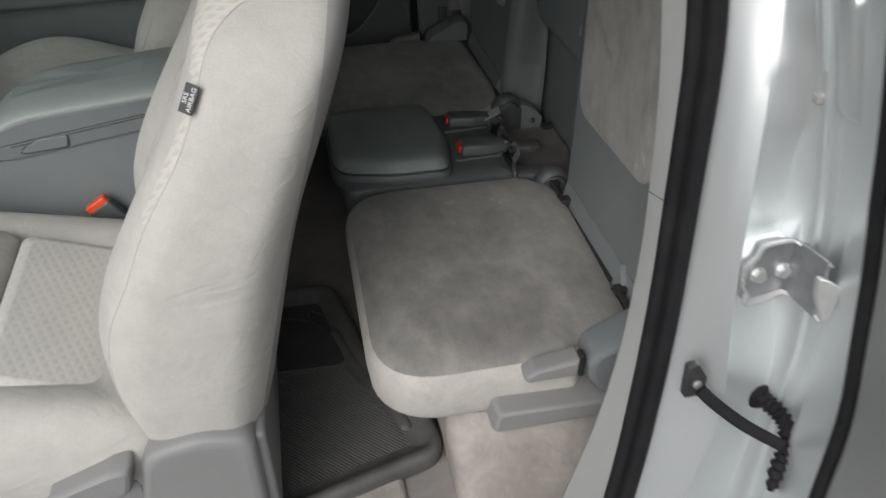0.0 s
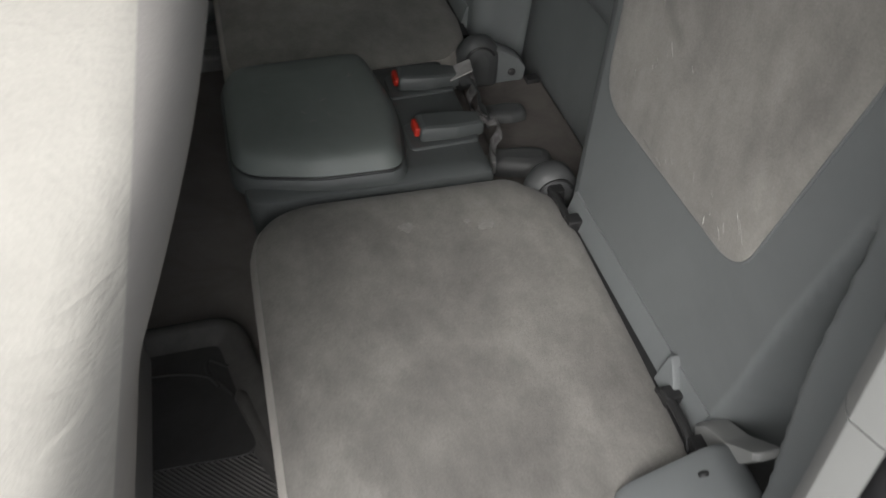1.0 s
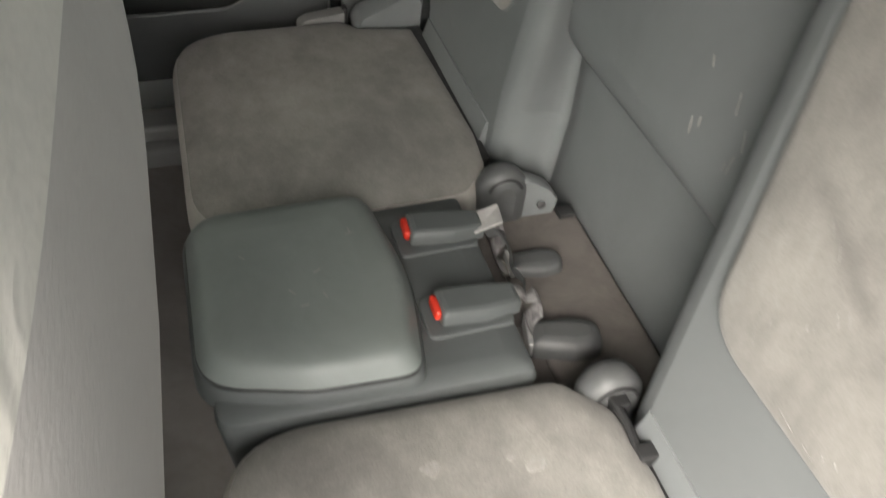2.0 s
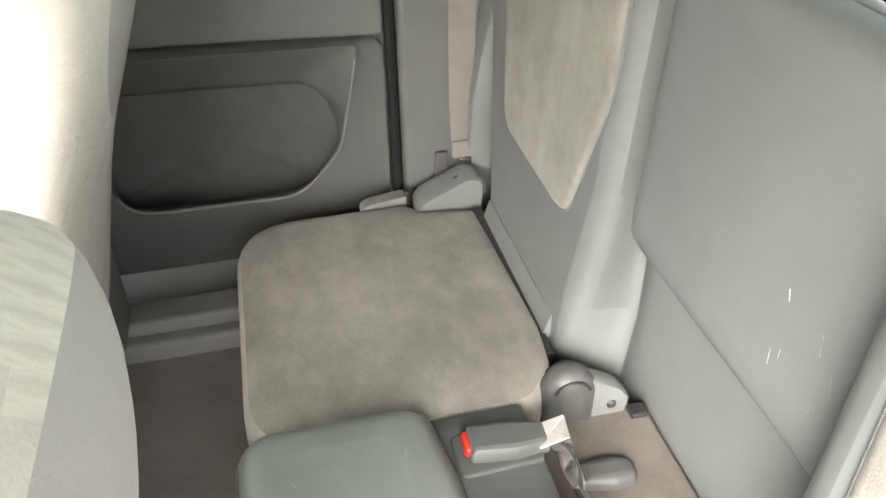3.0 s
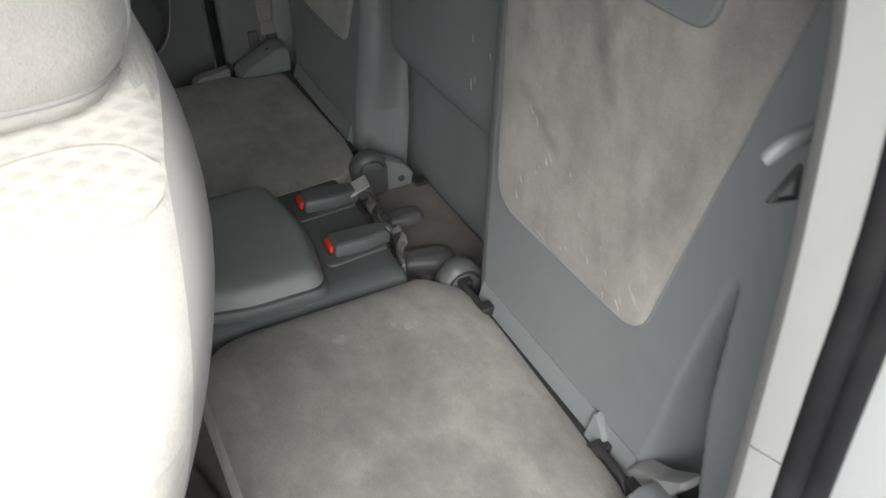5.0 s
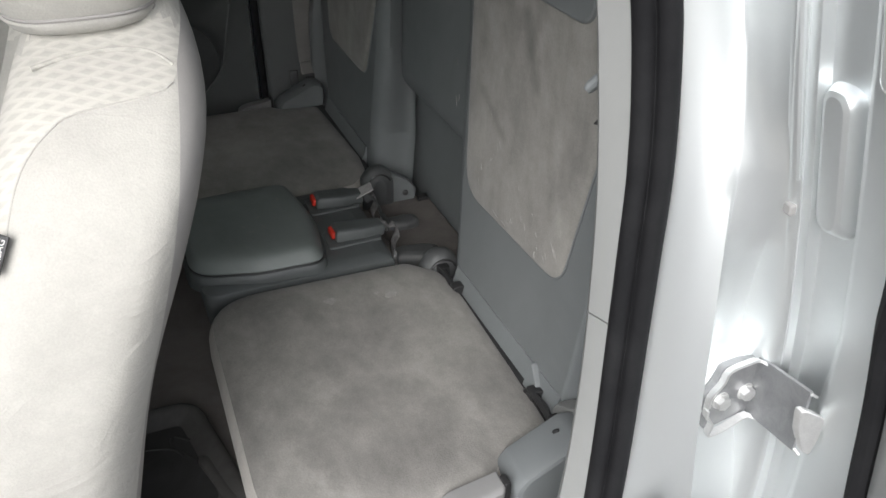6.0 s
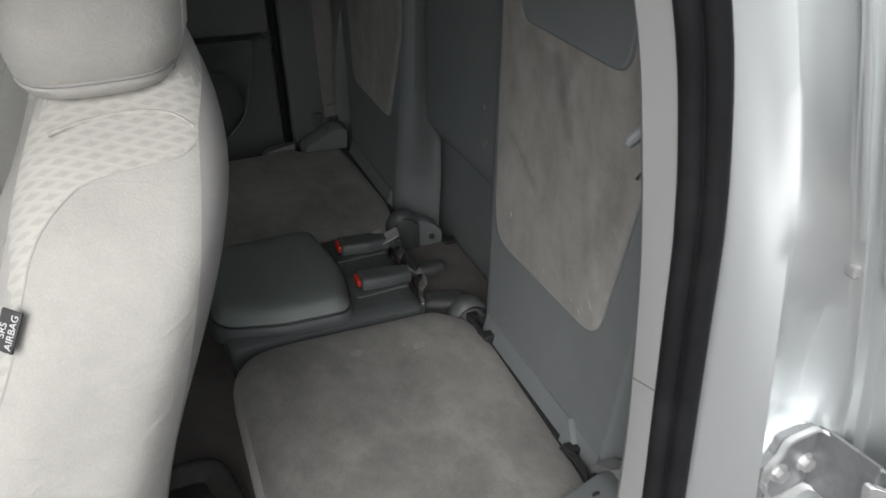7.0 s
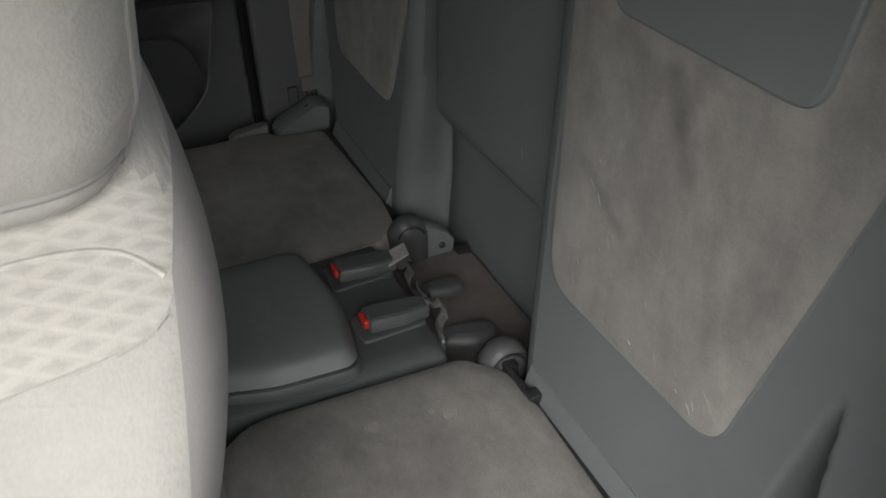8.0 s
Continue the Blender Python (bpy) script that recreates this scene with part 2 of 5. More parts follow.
RIM_RUBBER = surface("mat_rim_rubber", (0.105, 0.101, 0.095), (0.062, 0.060, 0.058), 0.6, blotch=9, grain=700, bump=0.2)
CARPET = surface("carpet", (0.31, 0.288, 0.272), (0.235, 0.218, 0.206), 1.0, blotch=8, grain=1500, bump=0.8, depth=0.002, speck=0.3)
SHELF = surface("worn_carpet", (0.150, 0.136, 0.125), (0.105, 0.095, 0.088), 1.0, blotch=14, grain=900, bump=0.8, depth=0.002, speck=0.25)
PALE_CARPET = surface("pale_carpet", (0.47, 0.435, 0.395), (0.27, 0.245, 0.22), 1.0, blotch=7, grain=1500, bump=0.8, depth=0.002, warp=0.4, speck=0.3)
SILVER = surface("silver_paint", (0.84, 0.865, 0.865), (0.81, 0.835, 0.835), 0.40, metal=0.82, blotch=2, grain=3000, bump=0.02, depth=0.0003, coat=0.3, speck=0.04)
ZINC = surface("zinc_steel", (0.80, 0.80, 0.79), (0.70, 0.70, 0.69), 0.5, metal=0.85, blotch=40, grain=900, bump=0.15)
HINGE_GREY = surface("dull_zinc", (0.36, 0.365, 0.37), (0.29, 0.295, 0.30), 0.45, metal=0.6, blotch=40, grain=900, bump=0.15)
STEEL = surface("dark_steel", (0.10, 0.10, 0.10), (0.06, 0.06, 0.06), 0.4, metal=0.6, blotch=40, grain=900, bump=0.15)
RED = surface("red_plastic", (0.56, 0.035, 0.018), (0.46, 0.028, 0.016), 0.4, blotch=30, grain=900, bump=0.1)
ORANGE = surface("orange_plastic", (0.80, 0.10, 0.03), (0.7, 0.08, 0.03), 0.4, blotch=30, grain=900, bump=0.1)
BELT = surface("belt_webbing", (0.20, 0.193, 0.183), (0.17, 0.163, 0.155), 0.85, blotch=15, grain=1500, bump=0.5)
PALE_BELT = surface("pale_webbing", (0.30, 0.29, 0.29), (0.09, 0.087, 0.087), 0.85, blotch=60, grain=1500, bump=0.5)
LABEL = surface("white_label", (0.38, 0.37, 0.36), (0.26, 0.254, 0.247), 0.6, blotch=20, grain=500, bump=0.1)
HEADLINER = surface("headliner", (0.62, 0.605, 0.58), (0.58, 0.565, 0.54), 0.95, blotch=5, grain=900, bump=0.4)
ASPHALT = surface("asphalt", (0.11, 0.108, 0.104), (0.085, 0.083, 0.080), 0.9, blotch=2, grain=120, bump=0.6, depth=0.005)
ADDED_WALL = surface("added_wall_surface", (0.42, 0.41, 0.39), (0.34, 0.33, 0.31), 0.85, blotch=3, grain=60, bump=0.5, depth=0.004)
WHITE_INK = surface("pale_thread", (0.7, 0.7, 0.68), (0.6, 0.6, 0.58), 0.8, blotch=50, grain=900)
SCUFF = surface("pale_scuff", (0.31, 0.30, 0.285), (0.23, 0.222, 0.21), 0.7, blotch=60, grain=900)
def car_glass(name, colour):
    m = bpy.data.materials.new(name)
    m.use_nodes = True
    n, l = m.node_tree.nodes, m.node_tree.links
    t, g, mix, f = n.new("ShaderNodeBsdfTransparent"), n.new("ShaderNodeBsdfGlossy"), n.new("ShaderNodeMixShader"), n.new("ShaderNodeFresnel")
    t.inputs["Color"].default_value = (*colour, 1)
    g.inputs["Roughness"].default_value = 0.02
    l.new(f.outputs[0], mix.inputs["Fac"])
    l.new(t.outputs[0], mix.inputs[1])
    l.new(g.outputs[0], mix.inputs[2])
    l.new(mix.outputs[0], n["Material Output"].inputs["Surface"])
    return m


GLASS = car_glass("rear_glass", (0.86, 0.91, 0.89))
TINT = car_glass("tinted_glass", (0.10, 0.11, 0.107))
SCREEN = car_glass("windscreen_glass", (0.74, 0.78, 0.765))


# ---- mesh tools ----
def plain(bm, faces):
    """Marks faces that stay flat-shaded."""
    mark = bm.faces.layers.int.get("flat") or bm.faces.layers.int.new("flat")
    for f in faces:
        f[mark] = 1


def smooth(bm, angle=35):
    bmesh.ops.recalc_face_normals(bm, faces=bm.faces)
    mark = bm.faces.layers.int.get("flat")
    for f in bm.faces:
        f.smooth = not (mark and f[mark])
    for e in bm.edges:
        if len(e.link_faces) == 2 and e.calc_face_angle(0) > radians(angle):
            e.smooth = False
    return bm


def thing(name, loc, label, category, group="", kind=""):
    ob = new(name)
    ob.empty_display_size = 0.05
    ob.matrix_basis = Matrix.Translation(loc)
    return tagged(ob, label, category, group, kind)


def part(name, bm, material, parent=None, label="", angle=35):
    smooth(bm, angle)
    me = bpy.data.meshes.new(name)
    bm.to_mesh(me)
    bm.free()
    me.materials.append(material)
    ob = new(name, me)
    if parent is not None:
        ob.parent = parent
        ob.matrix_parent_inverse = Matrix.Identity(4) if parent.data else parent.matrix_basis.inverted()
    return tagged(ob, label)


def structure(name, bm, material, label, category, angle=35):
    return tagged(part(name, bm, material, None, "", angle), label, category, "", "structure")


def box(lo, hi, r=0.0, seg=3):
    bm = bmesh.new()
    bmesh.ops.create_cube(bm, size=1.0)
    for v in bm.verts:
        v.co = Vector([lo[i] + (v.co[i] + 0.5) * (hi[i] - lo[i]) for i in range(3)])
    if r > 0:
        bmesh.ops.bevel(bm, geom=list(bm.edges), offset=r, segments=seg, profile=0.5, affect='EDGES', clamp_overlap=True)
    bm.faces.layers.int.new("flat")
    bm.faces.ensure_lookup_table()
    plain(bm, sorted(bm.faces, key=lambda f: -f.calc_area())[:6])
    return bm


def join(*bms):
    out = bmesh.new()
    for b in bms:
        me = bpy.data.meshes.new("join")
        b.to_mesh(me)
        b.free()
        out.from_mesh(me)
        bpy.data.meshes.remove(me)
    return out


def moved(bm, m):
    bmesh.ops.transform(bm, matrix=m, verts=bm.verts)
    return bm


def rounded(pts, r, n=6):
    """A closed outline with its corners rounded; r is one radius or one for each corner."""
    out, k = [], len(pts)
    for i, p in enumerate(pts):
        a, b, c = Vector(pts[i - 1]), Vector(p), Vector(pts[(i + 1) % k])
        rad = r[i] if isinstance(r, (list, tuple)) else r
        u, v = (a - b), (c - b)
        ang = u.angle(v)
        d = min(rad / math.tan(ang / 2), u.length * 0.49, v.length * 0.49) if rad > 0 else 0
        if d <= 1e-6:
            out.append(b.copy())
            continue
        p0, p1 = b + u.normalized() * d, b + v.normalized() * d
        for j in range(n + 1):
            t = j / n
            out.append((1 - t) ** 2 * p0 + 2 * t * (1 - t) * b + t * t * p1)
    return out


def inset(loop, d):
    """The outline drawn in by d (out if d < 0)."""
    k = len(loop)
    area = sum(loop[i - 1].x * loop[i].y - loop[i].x * loop[i - 1].y for i in range(k))
    s = 1 if area > 0 else -1
    out = []
    for i in range(k):
        t = (loop[(i + 1) % k] - loop[i - 1]).normalized()
        out.append(loop[i] + Vector((-t.y, t.x)) * d * s)
    return out


def drawn(loop, d):
    """The outline drawn in by d, by shrinking it towards its middle, so that no corner folds over."""
    lo, hi = [min(p[i] for p in loop) for i in (0, 1)], [max(p[i] for p in loop) for i in (0, 1)]
    c, h = [(lo[i] + hi[i]) / 2 for i in (0, 1)], [(hi[i] - lo[i]) / 2 for i in (0, 1)]
    return [Vector((c[0] + (p.x - c[0]) * (1 - d / h[0]), c[1] + (p.y - c[1]) * (1 - d / h[1]))) for p in loop]


def loft(loops, cap=True):
    bm = bmesh.new()
    mark = bm.faces.layers.int.new("flat")
    rings = [[bm.verts.new(p) for p in lp] for lp in loops]
    k = len(rings[0])
    for a, b in zip(rings, rings[1:]):
        for i in range(k):
            bm.faces.new((a[i], a[(i + 1) % k], b[(i + 1) % k], b[i]))
    if cap:
        for ring in (rings[0], rings[-1]):
            hub = bm.verts.new(sum((v.co for v in ring), Vector()) / k)
            for i in range(k):
                bm.faces.new((ring[i], ring[(i + 1) % k], hub))[mark] = 1
    return bm


def dense(loop, step=0.03):
    """The outline with its long sides divided."""
    out = []
    for i, p in enumerate(loop):
        q = loop[(i + 1) % len(loop)]
        k = max(1, int((q - p).length / step))
        out += [p.lerp(q, j / k) for j in range(k)]
    return out


def pad(outline, place, levels):
    """A cushion-like solid: the outline stacked at (height, inset) levels; place turns (u, v, height) into the world."""
    return loft([[place(p.x, p.y, h) for p in drawn(outline, d)] for h, d in levels])


def tube(pts, r, n=8, flat=1.0, closed=False, up=(0, 0, 1)):
    """A rod along points, r one radius or a list; flat squeezes it along the second axis."""
    bm = bmesh.new()
    pts = [Vector(p) for p in pts]
    rings, k = [], len(pts)
    for i, p in enumerate(pts):
        a = pts[i - 1] if (i or closed) else p
        b = pts[(i + 1) % k] if (i < k - 1 or closed) else p
        t = (b - a).normalized()
        u = t.cross(Vector(up))
        u = u.normalized() if u.length > 1e-4 else t.orthogonal().normalized()
        v = u.cross(t)
        rad = r[i] if isinstance(r, (list, tuple)) else r
        rings.append([bm.verts.new(p + rad * (math.cos(q) * u + flat * math.sin(q) * v)) for q in [2 * math.pi * j / n for j in range(n)]])
    pairs = list(zip(rings, rings[1:])) + ([(rings[-1], rings[0])] if closed else [])
    for a, b in pairs:
        for j in range(n):
            bm.faces.new((a[j], a[(j + 1) % n], b[(j + 1) % n], b[j]))
    if not closed:
        bm.faces.new(rings[0])
        bm.faces.new(rings[-1])
    return bm


def curve(pts, n=8):
    """Points along a smooth line through pts."""
    pts = [Vector(p) for p in pts]
    out = []
    for i in range(len(pts) - 1):
        p0, p1, p2, p3 = pts[max(i - 1, 0)], pts[i], pts[i + 1], pts[min(i + 2, len(pts) - 1)]
        for j in range(n):
            t = j / n
            out.append(0.5 * ((2 * p1) + (p2 - p0) * t + (2 * p0 - 5 * p1 + 4 * p2 - p3) * t * t + (3 * p1 - p0 - 3 * p2 + p3) * t ** 3))
    return out + [pts[-1]]


def ease(z, table):
    """A value read from rows of (z, value) by straight steps."""
    if z <= table[0][0]:
        return table[0][1]
    for (a, u), (b, v) in zip(table, table[1:]):
        if z <= b:
            return u + (v - u) * (z - a) / (b - a)
    return table[-1][1]


def slab(loop2d, place, a, b, r=0.004):
    """A plate with rounded rims: a 2D outline from depth a to depth b."""
    s = 1 if b > a else -1
    lv = [(a, 0.0), (b - s * r, 0.0), (b - s * r * 0.35, r * 0.3), (b, r)]
    return pad(loop2d, place, lv)


def dome(centre, axis, r, h, n=20):
    """A flattened dome with its base at centre, along axis."""
    q = Vector(axis).to_track_quat('Z', 'Y').to_matrix().to_4x4()
    lv = [(0, 1.0), (0.35, 0.99), (0.6, 0.93), (0.8, 0.8), (0.94, 0.55), (1.0, 0.2)]
    loops = [[Vector((r * k * math.cos(2 * math.pi * i / n), r * k * math.sin(2 * math.pi * i / n), h * z)) for i in range(n)] for z, k in lv]
    return moved(loft(loops), Matrix.Translation(centre) @ q)


MID = 1.55


def near(p):
    return Vector(p)


def far(p):
    return Vector((p[0], 2 * MID - p[1], p[2]))


# ---- the ground and the cab's shell ----
bm = bmesh.new()
bmesh.ops.create_grid(bm, x_segments=8, y_segments=8, size=400)
structure("ground", bm, ASPHALT, "grey asphalt ground under the parked truck", "ground")
# Unseen wall, added to hold back low sky and be mirrored in the paint.
structure("reflection_wall", box((-9.0, -5.3, 0.0), (9.0, -5.0, 1.4)), ADDED_WALL, "unseen plain wall added to block low sky and show in reflections", "wall")
structure("floor", box((-1.30, 0.80, 0.56), (0.66, 2.36, 0.62)), CARPET, "brown-grey carpeted cab floor", "floor")
structure("sill", join(box((-1.10, 0.64, 0.42), (0.52, 0.80, 0.60), 0.015), box((-1.10, 0.80, 0.55), (0.128, 0.90, 0.632), 0.012)), PALE_CARPET,
          "pale carpeted door sill along the open side", "sill")
structure("wall_front", join(box((-1.36, 0.70, 0.45), (-1.30, 2.42, 1.22)), box((-1.30, 0.80, 1.10), (-0.98, 2.34, 1.22), 0.03)), DARK, "dark bulkhead and dash at the front of the cab", "wall")
ws = thing("window_2", (-1.1, MID, 1.22), "tinted windscreen of the cab", "window", kind="structure")
part("pane", loft([[Vector((-1.30 + d, y, 1.22)), Vector((-1.30 + d, 3.1 - y, 1.22)), Vector((-0.80 + d, 3.1 - y, 1.82)), Vector((-0.80 + d, y, 1.82))] for d, y in ((0, 0.76), (0.005, 0.76))]), SCREEN, ws)
w3 = thing("window_3", (-0.7, 2.37, 1.36), "clear front passenger window", "window", kind="structure")
part("pane", box((-1.10, 2.372, 1.36), (-0.30, 2.376, 1.78)), SCREEN, w3)
structure("wall_rear", box((0.66, 0.66, 0.45), (0.72, 2.44, 1.468), 0.01), PLASTIC, "grey plastic rear wall of the cab below the window", "wall")
structure("ceiling", box((-0.80, 0.74, 1.80), (0.72, 2.36, 1.85), 0.02), HEADLINER, "pale grey cloth headliner", "ceiling")
structure("roof_rail", join(box((-0.80, 0.70, 1.76), (0.72, 0.76, 1.86), 0.015), box((-0.80, 2.34, 1.76), (0.72, 2.40, 1.86), 0.015)), SILVER,
          "silver painted roof rails over the doors", "rail")
rw = thing("window_1", (0.69, MID, 1.47), "clear rear window of the cab", "window", kind="structure")
part("window_frame", join(box((0.665, 0.74, 1.485), (0.70, 0.80, 1.80), 0.01), box((0.665, 2.30, 1.485), (0.70, 2.36, 1.80), 0.01)), RUBBER, rw)
part("pane", box((0.682, 0.80, 1.47), (0.687, 2.30, 1.80)), GLASS, rw)


# ---- rear wall panels and seat backs ----
def rear_wall_panels():
    th = thing("centre_panel", (0.65, MID, 0.84), "grey plastic centre panel of the rear wall with a horizontal groove", "wall panel")
    P = lambda u, v, h: Vector((0.66 - h, u, v))
    lower = rounded([Vector((1.24, 0.60)), Vector((1.86, 0.60)), Vector((1.86, 1.14)), Vector((1.24, 1.14))], 0.004, 3)
    part("lower_panel", slab(lower, P, 0.0, 0.012, 0.004), PLASTIC, th)
    upper = rounded([Vector((1.25, 1.083)), Vector((1.825, 1.083)), Vector((1.905, 1.472)), Vector((1.23, 1.472))], [0.05, 0.10, 0.01, 0.01], 10)
    up = part("upper_panel", pad(upper, P, [(0, 0.002), (0.014, 0.0), (0.026, 0.001), (0.036, 0.005), (0.044, 0.012), (0.049, 0.022), (0.052, 0.036), (0.053, 0.055)]), PLASTIC, th, "", 60)
    rnd = random.Random(4)
    for i in range(7):
        y, z = rnd.uniform(1.38, 1.48), rnd.uniform(1.15, 1.26)
        part("scuff", tube([P(y, z, 0.0532), P(y + rnd.uniform(-.006, .006), z + rnd.uniform(.008, .025), 0.0532)], 0.0007, 5, 0.3), SCUFF, up)


NEAR_BODY = ((1.350, 0.80), (1.352, 1.05), (1.348, 1.62))
FAR_BODY = ((1.302, 0.80), (1.318, 0.97), (1.372, 1.18), (1.395, 1.62))
NEAR_CLOTH = ((0.972, 1.094), (1.286, 1.088), (1.298, 1.58), (0.86, 1.58))
FAR_CLOTH = ((0.985, 1.102), (1.262, 1.098), (1.345, 1.30), (1.36, 1.58), (0.92, 1.58))


def seat_back(side, name_label, inner, patch, undercut):
    th = thing("suede_wall_board", side((0.60, 1.06, 0.86)), name_label, "seat back", "rear seat backs")
    P = lambda u, v, h: side((0.64 - h + 0.04 * (v - 1.1), u, v))
    body = rounded([Vector((0.965, 0.80))] + [Vector(p) for p in inner] + [Vector((0.90, 1.62))], [0.02, 0.03] + [0.1] * (len(inner) - 2) + [0.06, 0.02], 6)
    lean = lambda u, v, h: P(u - undercut * max(0.0, 1 - h / 0.07) * min(1.0, max(0.0, (u - 1.2) / 0.12)) * min(1.0, max(0.0, (v - 0.98) / 0.12)), v, h)
    part("shell", pad(body, lean, [(0, -0.022), (0.004, -0.010), (0.012, -0.003), (0.025, 0.0), (0.046, 0.001), (0.060, 0.004), (0.072, 0.010), (0.081, 0.019), (0.087, 0.031), (0.09, 0.046)]), PLASTIC, th, "", 60)
    # the cheek beside it, with a wedge-shaped hollow over the seat hinge
    bm = bmesh.new()
    ny, nz, rows = 112, 80, []
    for i in range(nz + 1):
        z = 0.80 + (1.62 - 0.80) * i / nz
        yl, yr = ease(z, [(0.80, 0.945), (0.936, 0.928), (0.99, 0.918), (1.09, 0.905), (1.25, 0.875)]), ease(z, [(0.80, 0.800), (0.99, 0.825), (1.13, 0.852), (1.25, 0.868)])
        deep = 0.092 * min(1.0, max(0.0, (1.245 - z) / 0.16)) ** 0.8
        swell = 0.016 * min(1.0, max(0.0, (1.24 - z) / 0.15))
        row = []
        for j in range(ny + 1):
            y = 0.70 + 0.42 * j / ny
            t = min(1.0, max(0.0, (y - yr) / max(0.004, yl - yr)))
            q = min(1.0, t * 2.5)
            x = 0.5496 + 0.0012 * min(1.0, max(0.0, (y - 1.01) / 0.10)) + 0.04 * (z - 1.1) + deep * max(0.0, math.sin(math.pi * t ** 0.78)) ** 1.25 - swell * (1 - q * q * (3 - 2 * q))
            row.append(bm.verts.new(side((x, y, z))))
        rows.append(row)
    for r0, r1 in zip(rows, rows[1:]):
        for j in range(ny):
            bm.faces.new((r0[j], r0[j + 1], r1[j + 1], r1[j]))
    rim = [e for e in bm.edges if e.is_boundary]
    for v in [f for f in bmesh.ops.extrude_edge_only(bm, edges=rim)["geom"] if isinstance(f, bmesh.types.BMVert)]:
        v.co.x = 0.645
    part("cheek", bm, PLASTIC, th, "", 60)
    cloth = rounded([Vector(p) for p in patch], [0.05, 0.055] + [0.12] * (len(patch) - 4) + [0.05, 0.05], 8)
    part("suede_insert", pad(cloth, P, [(0.085, 0), (0.092, 0.0), (0.096, 0.004), (0.098, 0.012), (0.099, 0.04)]), SUEDE_BACK, th, "worn grey-brown suede insert with pale scuffs")
    part("insert_seam", tube([P(p.x, p.y, 0.0915) for p in inset(cloth, -0.001)], 0.0016, 6, closed=True), PLASTIC, th)
    top = rounded([Vector((0.958, 1.455)), Vector((1.215, 1.459)), Vector((1.235, 1.57)), Vector((0.945, 1.57))], [0.035, 0.03, 0.02, 0.02], 8)
    part("top_cover", slab(top, P, 0.085, 0.1045, 0.004), PLASTIC, th, "smooth grey plastic cover set into the suede")
    part("lower_strip", loft([[side((x, y, z)) for x, z in ((0.527, 0.80), (0.527, 0.884), (0.529, 0.890), (0.5405, 0.925), (0.575, 0.925), (0.575, 0.80))] for y in (0.93, inner[0][0] - 0.045)]), PLASTIC, th)
    # a black bar in the gap behind the cushion stands in for its shade
    part("gap_shade", sbox(side, (0.508, 0.90, 0.80), (0.5335, 1.30, 0.893)), BLACK, th)
    return th


def boxed(a, b):
    return [min(x, y) for x, y in zip(a, b)], [max(x, y) for x, y in zip(a, b)]


def sbox(side, lo, hi, r=0.0, seg=3):
    return box(*boxed(side(lo), side(hi)), r, seg)


CUSHION_RISE = 0.011


